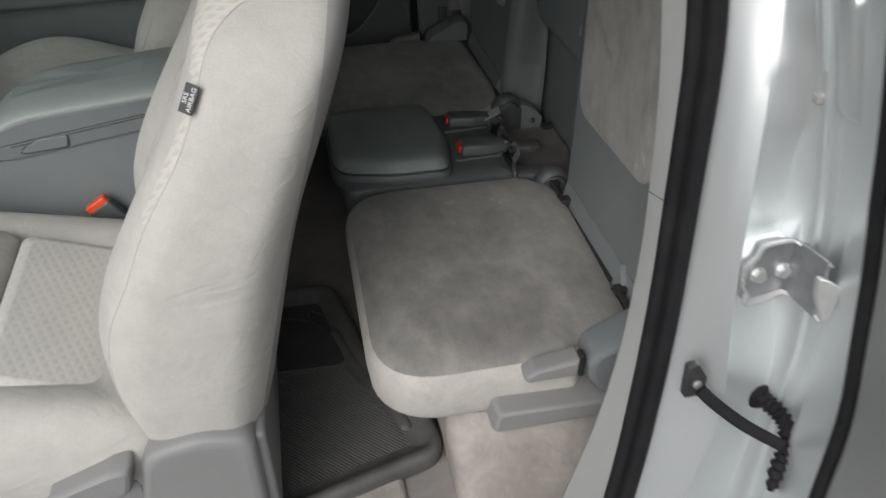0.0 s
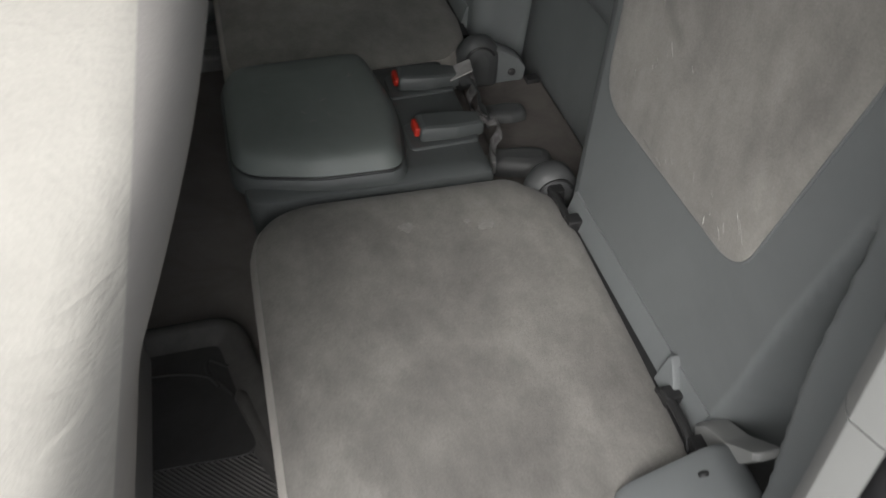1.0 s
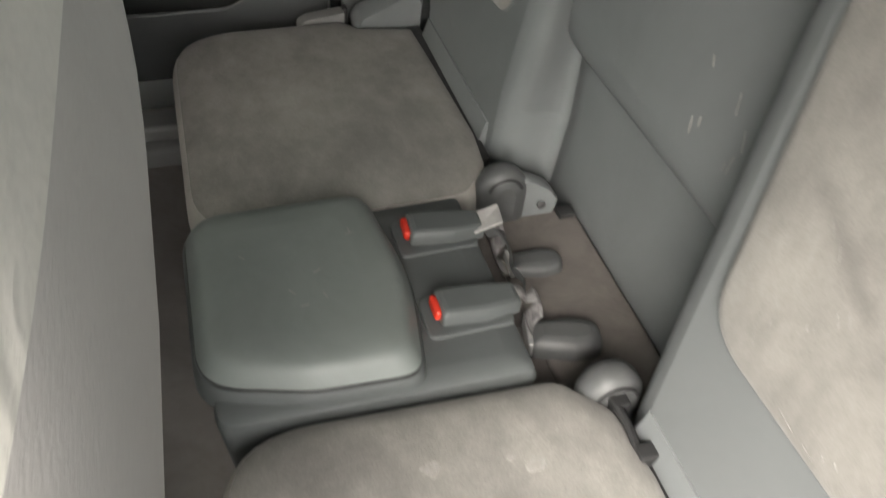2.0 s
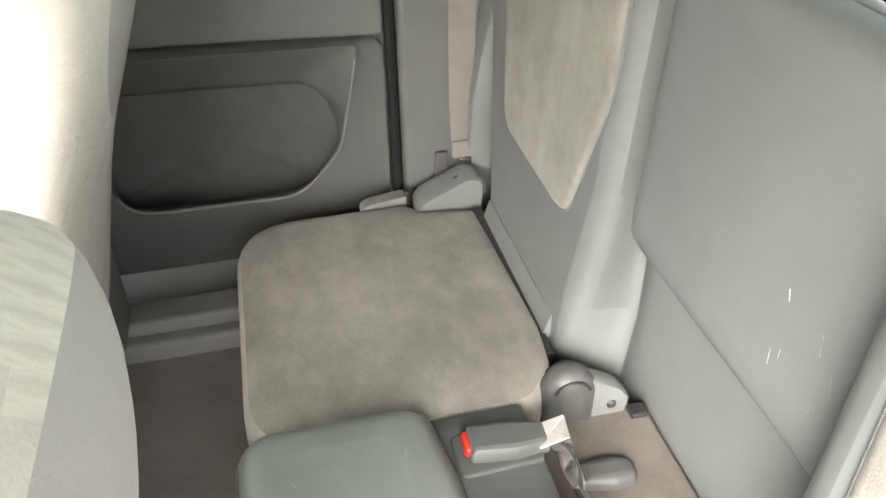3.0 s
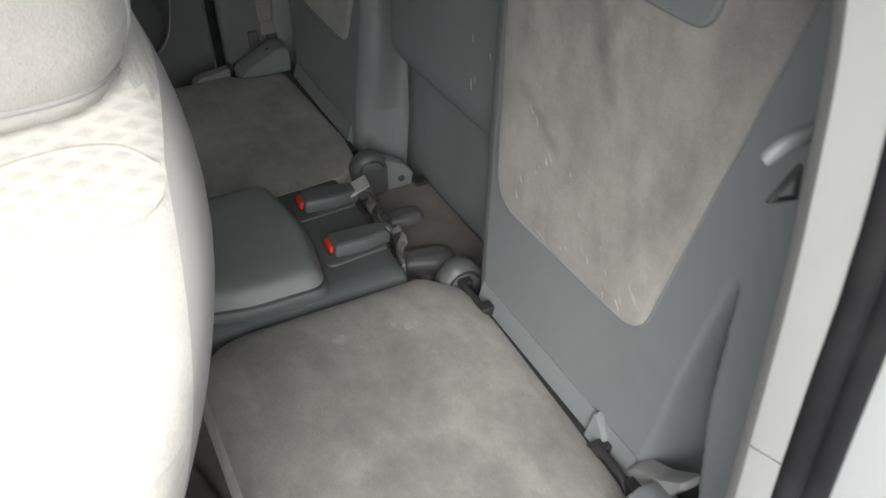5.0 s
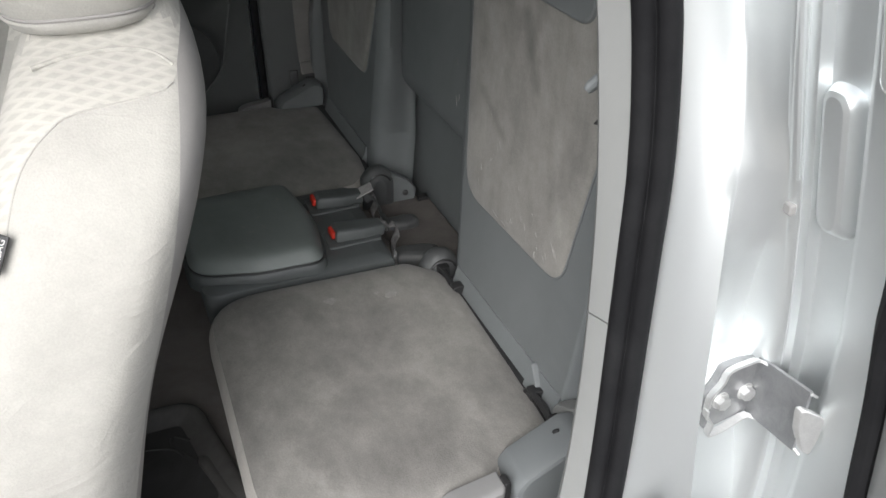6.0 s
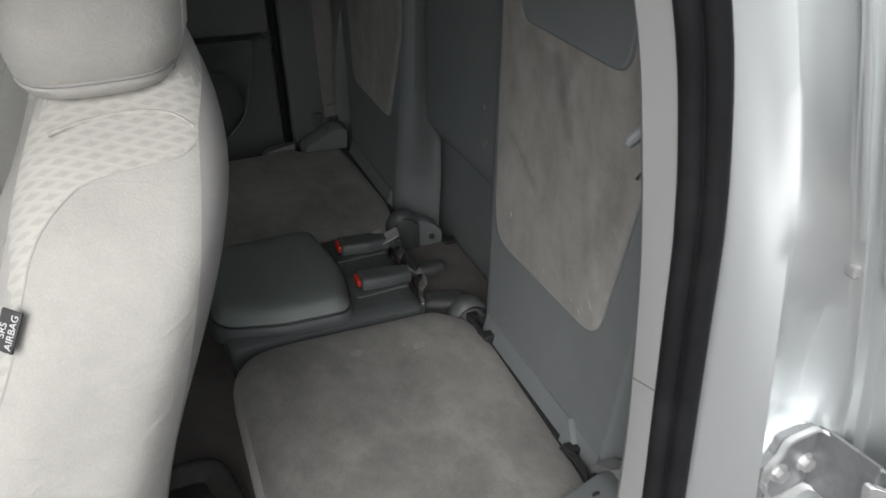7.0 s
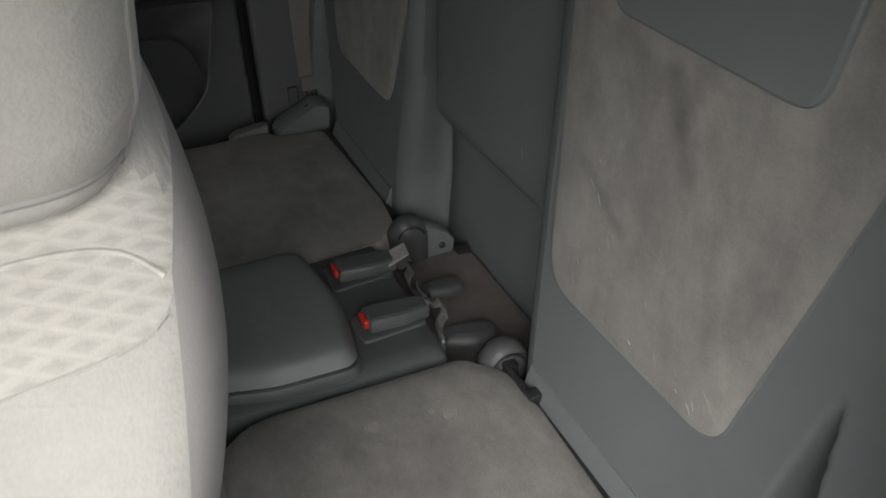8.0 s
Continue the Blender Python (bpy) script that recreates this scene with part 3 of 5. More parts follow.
def jump_seat(side, label):
    th = thing("jump_seat", side((0.3, 1.12, 0.80)), label, "seat", "rear jump seats")
    out = rounded([Vector((0.088, 0.845)), Vector((0.405, 0.845)), Vector((0.43, 0.875)), Vector((0.52, 0.895)), Vector((0.527, 1.25)), Vector((0.517, 1.34)), Vector((0.475, 1.393)), Vector((0.092, 1.406))],
                  [0.115, 0.012, 0.02, 0.01, 0.05, 0.05, 0.03, 0.10], 8)
    P = lambda u, v, h: side((u + 0.012 * min(1.0, max(0.0, (u - 0.46) / 0.05)) * min(1.0, max(0.0, (h - 0.875) / 0.02)), v, h + CUSHION_RISE * min(1.0, max(0.0, (v - 1.05) / 0.3))))
    part("boxing", pad(out, P, [(0.792, 0.03), (0.80, 0.012), (0.815, 0.003), (0.845, 0.0), (0.866, 0.001), (0.880, 0.005), (0.890, 0.011), (0.885, 0.03)]), BOXING, th, "suede side of the cushion, lightened for light from the door", 60)
    part("cushion", pad(out, P, [(0.884, 0.012), (0.890, 0.0108), (0.8965, 0.020), (0.9005, 0.034), (0.903, 0.06), (0.9045, 0.10)]), SUEDE, th, "worn grey-brown suede cushion", 60)
    part("base_pan", sbox(side, (0.20, 0.89, 0.775), (0.50, 1.36, 0.797), 0.006), BLACK, th)
    # recline lever, tray and side cover
    P2 = lambda u, v, h: side((u, 0.842 - h, v))
    lever = rounded([Vector((0.318, 0.876)), Vector((0.402, 0.876)), Vector((0.404, 0.909)), Vector((0.335, 0.899)), Vector((0.318, 0.889))], [0.009, 0.004, 0.004, 0.01, 0.01], 4)
    part("lever", pad(lever, P2, [(-0.012, 0), (0.012, 0), (0.018, 0.002), (0.021, 0.006)]), SEAT_GREY, th, "grey plastic lever")
    tray = rounded([Vector((0.262, 0.792)), Vector((0.468, 0.792)), Vector((0.478, 0.826)), Vector((0.27, 0.838))], [0.012, 0.008, 0.008, 0.012], 4)
    part("tray", pad(tray, P2, [(-0.07, 0), (0.022, 0), (0.030, 0.003), (0.033, 0.008)]), SEAT_GREY, th, "grey plastic tray under the cushion")
    cover = rounded([Vector((0.420, 0.862)), Vector((0.438, 0.832)), Vector((0.475, 0.816)), Vector((0.535, 0.826)), Vector((0.545, 0.942)), Vector((0.515, 0.950)), Vector((0.430, 0.910)), Vector((0.416, 0.893))],
                    [0.02, 0.03, 0.02, 0.02, 0.02, 0.03, 0.02, 0.02], 6)
    c = part("side_cover", pad(cover, P2, [(-0.045, 0.004), (-0.038, 0), (0.0, 0.0), (0.014, 0.001), (0.019, 0.004), (0.021, 0.010)]), PLASTIC, th, "rounded grey plastic hinge cover")
    part("pivot_hole", dome(side((0.497, 0.862, 0.935)), side((0, 1, 0.6)) - side((0, 0, 0)), 0.008, 0.006, 12), BLACK, c)
    part("slot", sbox(side, (0.402, 0.826, 0.870), (0.412, 0.845, 0.912), 0.003, 2), BLACK, th)
    return th


def latch_set(side, y, label, tall=False):
    th = thing("seat_latch", side((0.52, y, 0.87)), label, "latch", "seat latches")
    loop = curve([(0.514, y - 0.045, 0.880), (0.519, y - 0.035, 0.901), (0.521, y, 0.905), (0.519, y + 0.03, 0.901), (0.516, y + 0.04, 0.878)], 5)
    part("loop", tube([side(p) for p in loop], 0.0052, 10), BLACK, th)
    for k in (y - 0.044, y + 0.022):
        part("clip", sbox(side, (0.515, k - 0.010, 0.872), (0.536, k + 0.010, 0.910), 0.003, 2), BLACK, th)
    if not tall:
        return
    tab = rounded([Vector((y + 0.018, 0.880)), Vector((y + 0.056, 0.880)), Vector((y + 0.056, 0.936)), Vector((y + 0.020, 0.908))], [0.003, 0.003, 0.006, 0.004], 3)
    part("tab", slab(tab, lambda u, v, h: side((0.541 - h - max(0.0, 0.935 - v) * 0.30, u, v)), -0.004, 0.006, 0.002), PLASTIC, th)
    horn = rounded([Vector((y - 0.030, 0.868)), Vector((y - 0.018, 0.905)), Vector((y - 0.032, 0.926)), Vector((y - 0.070, 0.948)), Vector((y - 0.108, 0.985)), Vector((y - 0.112, 0.975)), Vector((y - 0.085, 0.925)), Vector((y - 0.075, 0.868))], [0.004, 0.01, 0.02, 0.03, 0.004, 0.006, 0.03, 0.004], 4)
    part("flared_bracket", pad(horn, lambda u, v, h: side((0.550 - h, u, v)), [(-0.006, 0), (0.012, 0.0), (0.017, 0.002), (0.020, 0.006)]), TRIM, th, "flared pale plastic bracket")


def recliner(side, th, braced=True):
    """The hinge cover beside the console, as a part of its seat."""
    o = rounded([Vector((0.492, 0.825)), Vector((0.566, 0.825)), Vector((0.568, 0.90)), Vector((0.545, 0.927)), Vector((0.512, 0.927)), Vector((0.490, 0.90))], [0.006, 0.006, 0.03, 0.03, 0.03, 0.03], 6)
    cap = part("hinge_cap", pad(o, lambda u, v, h: side((u, 1.340 + h, v)), [(0, 0.024), (0.004, 0.013), (0.010, 0.005), (0.018, 0.0), (0.034, 0.0), (0.042, 0.005), (0.047, 0.013), (0.050, 0.024)]), CAP, th, "round grey plastic hinge cap")
    for y in (1.344, 1.386):
        arc = [side((0.529 + math.cos(q) * 0.026, y, 0.889 + math.sin(q) * 0.026)) for q in [radians(d) for d in range(20, 161, 10)]]
        part("slot", tube(arc, 0.0026, 6), BLACK, cap)
    if not braced:
        return
    arm = rounded([Vector((0.545, 0.832)), Vector((0.612, 0.832)), Vector((0.618, 0.862)), Vector((0.600, 0.885)), Vector((0.55, 0.915))], [0.004, 0.01, 0.012, 0.012, 0.02], 5)
    brk = part("hinge_bracket", pad(arm, lambda u, v, h: side((u, 1.352 + h, v)), [(0, 0.003), (0.004, 0), (0.026, 0), (0.030, 0.003)]), PLASTIC, th)
    part("screw", dome(side((0.590, 1.382, 0.857)), side((0, 1, 0.1)) - side((0, 0, 0)), 0.007, 0.004, 12), STEEL, brk)


rear_wall_panels()
seat_back(near, "grey plastic backboard with worn suede insert beside the open door", NEAR_BODY, NEAR_CLOTH, 0.075)
seat_back(far, "grey plastic backboard with worn suede insert on the closed side", FAR_BODY, FAR_CLOTH, 0.065)
BOARDS = [o for o in scene.objects if o.name.startswith("suede_insert")]
SCUFFS = [(1.220, 1.274, 1.208, 1.261), (1.203, 1.264, 1.196, 1.250), (1.176, 1.223, 1.169, 1.210), (1.186, 1.202, 1.184, 1.190), (1.175, 1.110, 1.154, 1.106), (1.143, 1.108, 1.127, 1.105),
          (1.014, 1.121, 1.004, 1.110), (0.990, 1.150, 0.974, 1.132), (0.998, 1.155, 0.982, 1.136), (1.039, 1.145, 1.033, 1.139), (1.170, 1.231, 1.160, 1.216), (0.992, 1.405, 1.001, 1.330)]
rnd = random.Random(4)
for i in range(16):
    y0 = rnd.uniform(0.99, 1.255)
    z0 = rnd.uniform(1.11, 1.16) if i % 2 else rnd.uniform(1.15, 1.34)
    SCUFFS.append((y0, z0, y0 - rnd.uniform(0.001, 0.006), z0 - rnd.uniform(0.004, 0.012)))
for y0, z0, y1, z1 in SCUFFS:
    pts = [(0.5411 + 0.04 * (z0 + (z1 - z0) * f - 1.1), y0 + (y1 - y0) * f + rnd.uniform(-0.0008, 0.0008), z0 + (z1 - z0) * f) for f in (0, 0.25, 0.5, 0.75, 1)]
    part("scuff", tube(pts, [0.0002, 0.0006, 0.0004, 0.0006, 0.0002], 5, 0.3), SCUFF, BOARDS[0])
near_seat = jump_seat(near, "worn grey-brown suede jump seat folded down by the open door")
far_seat = jump_seat(far, "worn grey-brown suede jump seat folded down by the closed door")
STAIN = surface("pale_stain", (0.31, 0.296, 0.274), (0.235, 0.225, 0.208), 0.9, blotch=90, grain=420, bump=0.4, sheen=0.2, speck=0.2)
rnd = random.Random(9)
for x, y, r in ((0.301, 1.303, 0.013), (0.405, 1.283, 0.012), (0.383, 1.296, 0.006)):
    o = [Vector((x + r * rnd.uniform(0.6, 1.25) * math.cos(q), y + 0.8 * r * rnd.uniform(0.6, 1.25) * math.sin(q))) for q in [2 * math.pi * i / 22 for i in range(22)]]
    part("stain", pad(o, lambda u, v, h: Vector((u, v, h)), [(h + CUSHION_RISE * 0.8, d) for h, d in ((0.9030, 0.0), (0.9050, 0.001), (0.9052, r * 0.5))]), STAIN, near_seat, "pale worn stain")
latch_set(near, 1.315, "black wire seat latch beside the round hinge cap")
latch_set(near, 0.955, "black wire seat latch with a grey tab and flared bracket", True)
recliner(near, near_seat, False)
recliner(far, far_seat)

def belt_hook():
    th = thing("belt_hook", (0.47, 0.78, 1.44), "grey plastic belt hook beside the rear backboard", "hook")
    for z in (1.470,):
        p = curve([(0.500, 0.782, z + 0.012), (0.468, 0.784, z + 0.007), (0.453, 0.786, z + 0.002), (0.441, 0.788, z - 0.008)], 4)
        part("prong", tube(p, [0.006] * (len(p) - 3) + [0.0058, 0.0052, 0.0035], 10), PLASTIC, th)
    part("loop", tube([(0.455, 0.786, 1.428), (0.479, 0.785, 1.424), (0.474, 0.785, 1.450)], 0.0028, 8, closed=True, up=(0, 1, 0)), STEEL, th, "dark metal loop")
    part("plate", box((0.492, 0.748, 1.42), (0.560, 0.792, 1.50), 0.006), CAP, th)


belt_hook()

# carpeted base under the jump seats, and the carpeted shelf behind the console
def carpet_base():
    """The carpet runs from under the cushion down over the sill in one soft slope."""
    loops = []
    for z, y, x in ((0.79, 0.862, 0.215), (0.775, 0.850, 0.205), (0.74, 0.838, 0.203), (0.69, 0.822, 0.205), (0.64, 0.798, 0.208), (0.60, 0.765, 0.211), (0.56, 0.722, 0.214), (0.52, 0.685, 0.216), (0.48, 0.655, 0.218), (0.44, 0.640, 0.22)):
        o = rounded([Vector((x, y)), Vector((0.60, y)), Vector((0.60, 1.39)), Vector((x, 1.39))], [0.055, 0.01, 0.01, 0.02], 10)
        loops.append([Vector((p.x, p.y, z)) for p in o])
    return loft(loops)


structure("seat_base", join(carpet_base(), box((0.20, 1.71, 0.61), (0.66, 2.30, 0.79), 0.02)), PALE_CARPET, "pale stained carpet under the rear seats", "base", 60)
shelf = thing("carpet_shelf", (0.55, MID, 0.80), "worn brown-grey carpet shelf behind the rear console", "carpet")
part("rear_piece", box((0.50, 1.385, 0.795), (0.645, 1.73, 0.838), 0.006), SHELF, shelf)
part("front_piece", box((0.40, 1.385, 0.79), (0.502, 1.73, 0.831), 0.006), SHELF, shelf)
part("clip", box((0.615, 1.70, 0.836), (0.640, 1.722, 0.846), 0.002), BLACK, shelf)


# ---- rear console ----
def rear_console():
    th = thing("rear_console", (0.27, MID, 0.62), "dark green-grey plastic console with a scuffed lid between the rear seats", "console")
    P = lambda u, v, h: Vector((u, v, h))
    base = rounded([Vector((0.10, 1.402)), Vector((0.455, 1.395)), Vector((0.455, 1.71)), Vector((0.10, 1.70))], [0.03, 0.01, 0.01, 0.03], 6)
    part("body", pad(base, P, [(0.615, 0.03), (0.80, 0.008), (0.895, 0.0), (0.905, 0.003), (0.910, 0.010), (0.912, 0.03)]), DARK, th)
    lid = rounded([Vector((0.090, 1.446)), Vector((0.205, 1.413)), Vector((0.322, 1.408)), Vector((0.345, 1.55)), Vector((0.322, 1.702)), Vector((0.090, 1.702))], [0.06, 0.15, 0.028, 0.4, 0.03, 0.045], 8)
    l = part("lid", pad(lid, P, [(0.924, 0.004), (0.930, 0.0), (0.939, 0.005), (0.9475, 0.010), (0.9520, 0.0145), (0.9545, 0.020), (0.9565, 0.032), (0.9580, 0.055)]), LID, th, "dark green-grey padded lid")
    part("rim", pad(lid, P, [(0.895, -0.007), (0.912, -0.006), (0.920, -0.004), (0.9245, -0.0015), (0.9255, 0.006)]), DARK, th)
    part("lid_gap", tube([P(p.x, p.y, 0.9265) for p in drawn(lid, 0.0005)], 0.0013, 6, closed=True), BLACK, th)
    # a shallow bed for each buckle
    for y in (1.495, 1.632):
        bed = rounded([Vector((0.345, y - 0.034)), Vector((0.452, y - 0.030)), Vector((0.452, y + 0.030)), Vector((0.345, y + 0.034))], 0.012, 4)
        part("buckle_bed", slab(bed, P, 0.905, 0.9155, 0.003), DARK, th)
    rnd = random.Random(2)
    for i in range(7):
        x, y = rnd.uniform(0.145, 0.285), rnd.uniform(1.467, 1.62)
        q = rnd.uniform(0, 3.1)
        part("scuff", tube([(x, y, 0.9580), (x + 0.010 * math.cos(q), y + 0.010 * math.sin(q), 0.9580)], 0.0008, 5, 0.3), SCUFF, l)


def buckle(y, turn, label):
    m = Matrix.Translation((0.358, y, 0.9165)) @ Matrix.Rotation(radians(turn), 4, 'Z') @ Matrix.Rotation(radians(4), 4, 'Y')
    th = thing("seat_buckle", (0.40, y, 0.916), label, "seat buckle", "seat belt buckles")
    W = lambda u, v, h: m @ Vector((u, v, h))
    body = rounded([Vector((0.004, -0.023)), Vector((0.06, -0.024)), Vector((0.104, -0.017)), Vector((0.104, 0.017)), Vector((0.06, 0.024)), Vector((0.004, 0.023))], 0.006, 4)
    part("body", pad(body, W, [(0.0, 0.003), (0.003, 0), (0.017, 0), (0.022, 0.003), (0.024, 0.008)]), DARK, th, "dark grey plastic body")
    part("button", moved(box((-0.003, -0.0155, 0.0045), (0.006, 0.0155, 0.0195), 0.004), m), RED, th, "red release button")
    fold = curve([W(u, v, z) for u, v, z in ((0.094, 0, 0.012), (0.106, 0.002, 0.019), (0.116, -0.002, 0.011), (0.128, -0.004, 0.014), (0.134, -0.006, -0.006), (0.126, -0.006, -0.028), (0.134, -0.008, -0.052), (0.15, -0.010, -0.066))], 4)
    part("neck", tube(fold, [0.0135 + 0.0025 * math.sin(i * 1.3) for i in range(len(fold))], 8, 0.13, up=(1, 0, 1)), PALE_BELT, th, "crumpled pale webbing")
    return W, th


def anchor_cover(x, y, turn, label, size=1.0):
    th = thing("anchor_cover", (x, y, 0.838), label, "anchor cover", "belt anchor covers")
    m = Matrix.Translation((x, y, 0.8385)) @ Matrix.Rotation(radians(turn), 4, 'Z') @ Matrix.Diagonal((size, size, size * size, 1))
    body = rounded([Vector((-0.045, -0.022)), Vector((0.012, -0.030)), Vector((0.050, -0.022)), Vector((0.050, 0.022)), Vector((0.012, 0.030)), Vector((-0.045, 0.022))], [0.008, 0.02, 0.022, 0.022, 0.02, 0.008], 5)
    part("shell", pad(body, lambda u, v, h: m @ Vector((u, v, h)), [(-0.002, 0), (0.012, 0.001), (0.02, 0.005), (0.024, 0.011), (0.026, 0.018)]), CAP, th)
    part("webbing_end", moved(box((-0.062, -0.019, 0.002), (-0.036, 0.019, 0.010), 0.003), m), BELT, th, "grey webbing stub")
    part("clasp", moved(box((-0.050, -0.026, 0.004), (-0.042, 0.026, 0.028), 0.003), m), ZINC, th, "bare metal clasp")


rear_console()
W1, b1 = buckle(1.497, 0, "dark grey seat belt buckle with red button on the console")
W2, b2 = buckle(1.636, -3, "dark grey seat belt buckle with a torn pale label")
lab = rounded([Vector((0.088, -0.022)), Vector((0.122, -0.026)), Vector((0.126, 0.012)), Vector((0.086, 0.015))], 0.002, 2)
part("label", slab(lab, lambda u, v, h: W2(u, v, h + 0.010 * math.sin((u - 0.1) * 90)), 0.024, 0.0262, 0.0006), LABEL, b2, "torn pale label")
sb = thing("belt_strap", (0.47, 1.57, 0.912), "crumpled dark grey belt webbing between the buckles and the anchor covers", "belt strap")
part("webbing", tube(curve([(0.462, 1.618, 0.921), (0.476, 1.602, 0.927), (0.484, 1.578, 0.916), (0.478, 1.552, 0.909), (0.483, 1.528, 0.915), (0.478, 1.508, 0.904)], 5), [0.011 + 0.002 * math.sin(i * 1.1) for i in range(26)], 8, 0.14, up=(1, 0, 0.4)), CAP, sb)
anchor_cover(0.527, 1.478, -14, "dark grey belt anchor cover on the carpet shelf")
anchor_cover(0.542, 1.617, -4, "dark grey belt anchor cover beside the seat hinge", 0.8)


# ---- front seats ----
def tilt_cut(bm, co, no):
    bmesh.ops.bisect_plane(bm, geom=list(bm.verts) + list(bm.edges) + list(bm.faces), plane_co=co, plane_no=no, clear_outer=False, clear_inner=False)


def picked(bm, test):
    """A copy of bm with only those faces whose middle passes the test."""
    c = bm.copy()
    gone = [f for f in c.faces if not test(f.calc_center_median())]
    bmesh.ops.delete(c, geom=gone, context='FACES')
    return c


BACK_X = [(0.70, -0.12), (0.85, -0.057), (1.00, -0.018), (1.10, 0.007), (1.20, 0.038), (1.30, 0.080), (1.40, 0.118), (1.47, 0.134), (1.53, 0.116), (1.58, 0.094)]
FRONT_X = [(0.70, -0.27), (0.87, -0.245), (0.95, -0.268), (1.05, -0.274), (1.13, -0.250), (1.22, -0.198), (1.315, -0.134), (1.377, -0.097), (1.417, -0.080), (1.48, -0.055), (1.53, -0.02), (1.58, 0.02)]
HALF_OUT = [(0.70, 0.245), (0.87, 0.275), (0.95, 0.285), (1.10, 0.288), (1.25, 0.282), (1.36, 0.272), (1.41, 0.258), (1.45, 0.222), (1.49, 0.155), (1.52, 0.10), (1.55, 0.05)]
HALF_IN = [(0.70, 0.245), (0.87, 0.275), (0.95, 0.285), (1.10, 0.288), (1.25, 0.284), (1.36, 0.282), (1.43, 0.280), (1.49, 0.272), (1.52, 0.25), (1.545, 0.20), (1.57, 0.11)]


def spline(z, table):
    """A smooth reading of a table, by averaging straight steps round z."""
    return sum(ease(z + d, table) for d in (-0.04, -0.02, 0, 0.02, 0.04)) / 5


def front_seat(side, label, seam=0.045, ahead=0.0):
    C, side0 = 1.075, side
    side = lambda p: side0((p[0] - ahead, p[1], p[2]))
    th = thing("bucket_seat", side((-0.30, C, 0.62)), label, "seat", "front seats")
    loops = []
    for i in range(45):
        z = 0.86 + (1.565 - 0.86) * i / 44
        f, b, ho, hi = spline(z, FRONT_X), spline(z, BACK_X), spline(z, HALF_OUT), spline(z, HALF_IN)
        cx, dx = (f + b) / 2, (b - f) / 2
        ring = []
        for j in range(64):
            q = 2 * math.pi * j / 64
            c, s = math.cos(q), math.sin(q)
            e = 0.45
            x = cx + dx * math.copysign(abs(c) ** e, c)
            h = hi if s > 0 else ho
            y = h * math.copysign(abs(s) ** 0.5, s)
            # the front is hollowed between the bolsters
            if c > 0:
                x -= (0.012 * (y / 0.285) ** 4 + 0.017 * (y / 0.285) ** 2) * abs(c) ** 0.5 * (0.45 if s > 0 else 1.0)
            if c < 0:
                x += 0.085 * abs(c) ** 2 * max(0.0, 1 - (y / (0.7 * h)) ** 2)
            ring.append(side((x, C + y, z)))
        loops.append(ring)
    bm = loft(loops)
    s0 = side((0, 0, 0))
    d = lambda v: side(v) - s0
    # seams: the front edge of the side panel, the shoulder, and the back panel
    edge = [(-0.262, 0.80), (-0.252, 0.90), (-0.247, 1.00), (-0.232, 1.09), (-0.191, 1.168), (-0.156, 1.236), (-0.110, 1.304), (-0.086, 1.344), (-0.067, 1.384), (-0.052, 1.421), (-0.036, 1.445), (-0.014, 1.462), (0.010, 1.470), (0.080, 1.475), (0.098, 1.485)]
    edge = [(p.x, p.y) for p in curve([(a, b, 0.0) for a, b in edge], 3)]
    cuts = [(side((a[0], C, a[1])), d((b[1] - a[1], 0, a[0] - b[0])).normalized()) for a, b in zip(edge, edge[1:])]
    Cc = (side((seam, C, 1.30)), d((1, 0, -0.284)).normalized())
    Cd = (side((0.096, C, 1.484)), d((1, 0, -0.6)).normalized())
    for co, no in cuts + [Cc, Cd]:
        tilt_cut(bm, co, no)
    over = lambda p, k: (p - k[0]).dot(k[1]) > 0
    back = lambda p: over(p, Cc) and over(p, Cd) and p.z < 1.535

    def in_panel(p):
        x, z = p.x + ahead, p.z
        if x < 0.01:
            return z < 1.470 and x > ease(z, [(b, a) for a, b in edge])
        return z < ease(x, [q for q in edge if q[0] >= 0.009])

    weave = lambda p: not back(p) and not in_panel(p)
    sp = picked(bm, lambda p: not back(p) and not weave(p))
    rims = [tube([e.verts[0].co, e.verts[1].co], 0.0013, 5) for e in sp.edges if e.is_boundary and e.verts[0].co.z > 0.9 and min(abs(((e.verts[0].co + e.verts[1].co) / 2 - k[0]).dot(k[1])) for k in (Cc, Cd)) > 0.003]
    part("side_panel", sp, CLOTH, th, "pale suede side panel", 60)
    part("piping", join(*rims), CLOTH, th, "sewn seam")
    part("top_seam", tube(curve([side(p) for p in ((-0.02, 0.936, 1.4975), (0.012, 0.943, 1.502), (0.05, 0.944, 1.503), (0.078, 0.940, 1.4985), (0.095, 0.928, 1.488))], 5), 0.0022, 6), WEAVE, th, "sewn fold over the shoulder")
    edge_band = lambda p: weave(p) and p.z > 1.245 and abs(abs(p.y - MID) - (MID - C)) > ease(p.z, [(1.25, 0.248), (1.38, 0.238), (1.42, 0.20), (1.46, 0.135), (1.50, 0.10)])
    part("woven_band", picked(bm, edge_band), WEAVE, th, "pale woven cloth band along the seam and shoulders", 60)
    part("front_panel", picked(bm, lambda p: weave(p) and not edge_band(p)), CLOTH, th, "plain pale cloth front", 60)
    part("back_panel", picked(bm, back), CLOTH_BACK, th, "plain grey cloth back panel", 60)
    bm.free()
    # headrest
    P = lambda u, v, h: side((u, v, h))
    hr = []
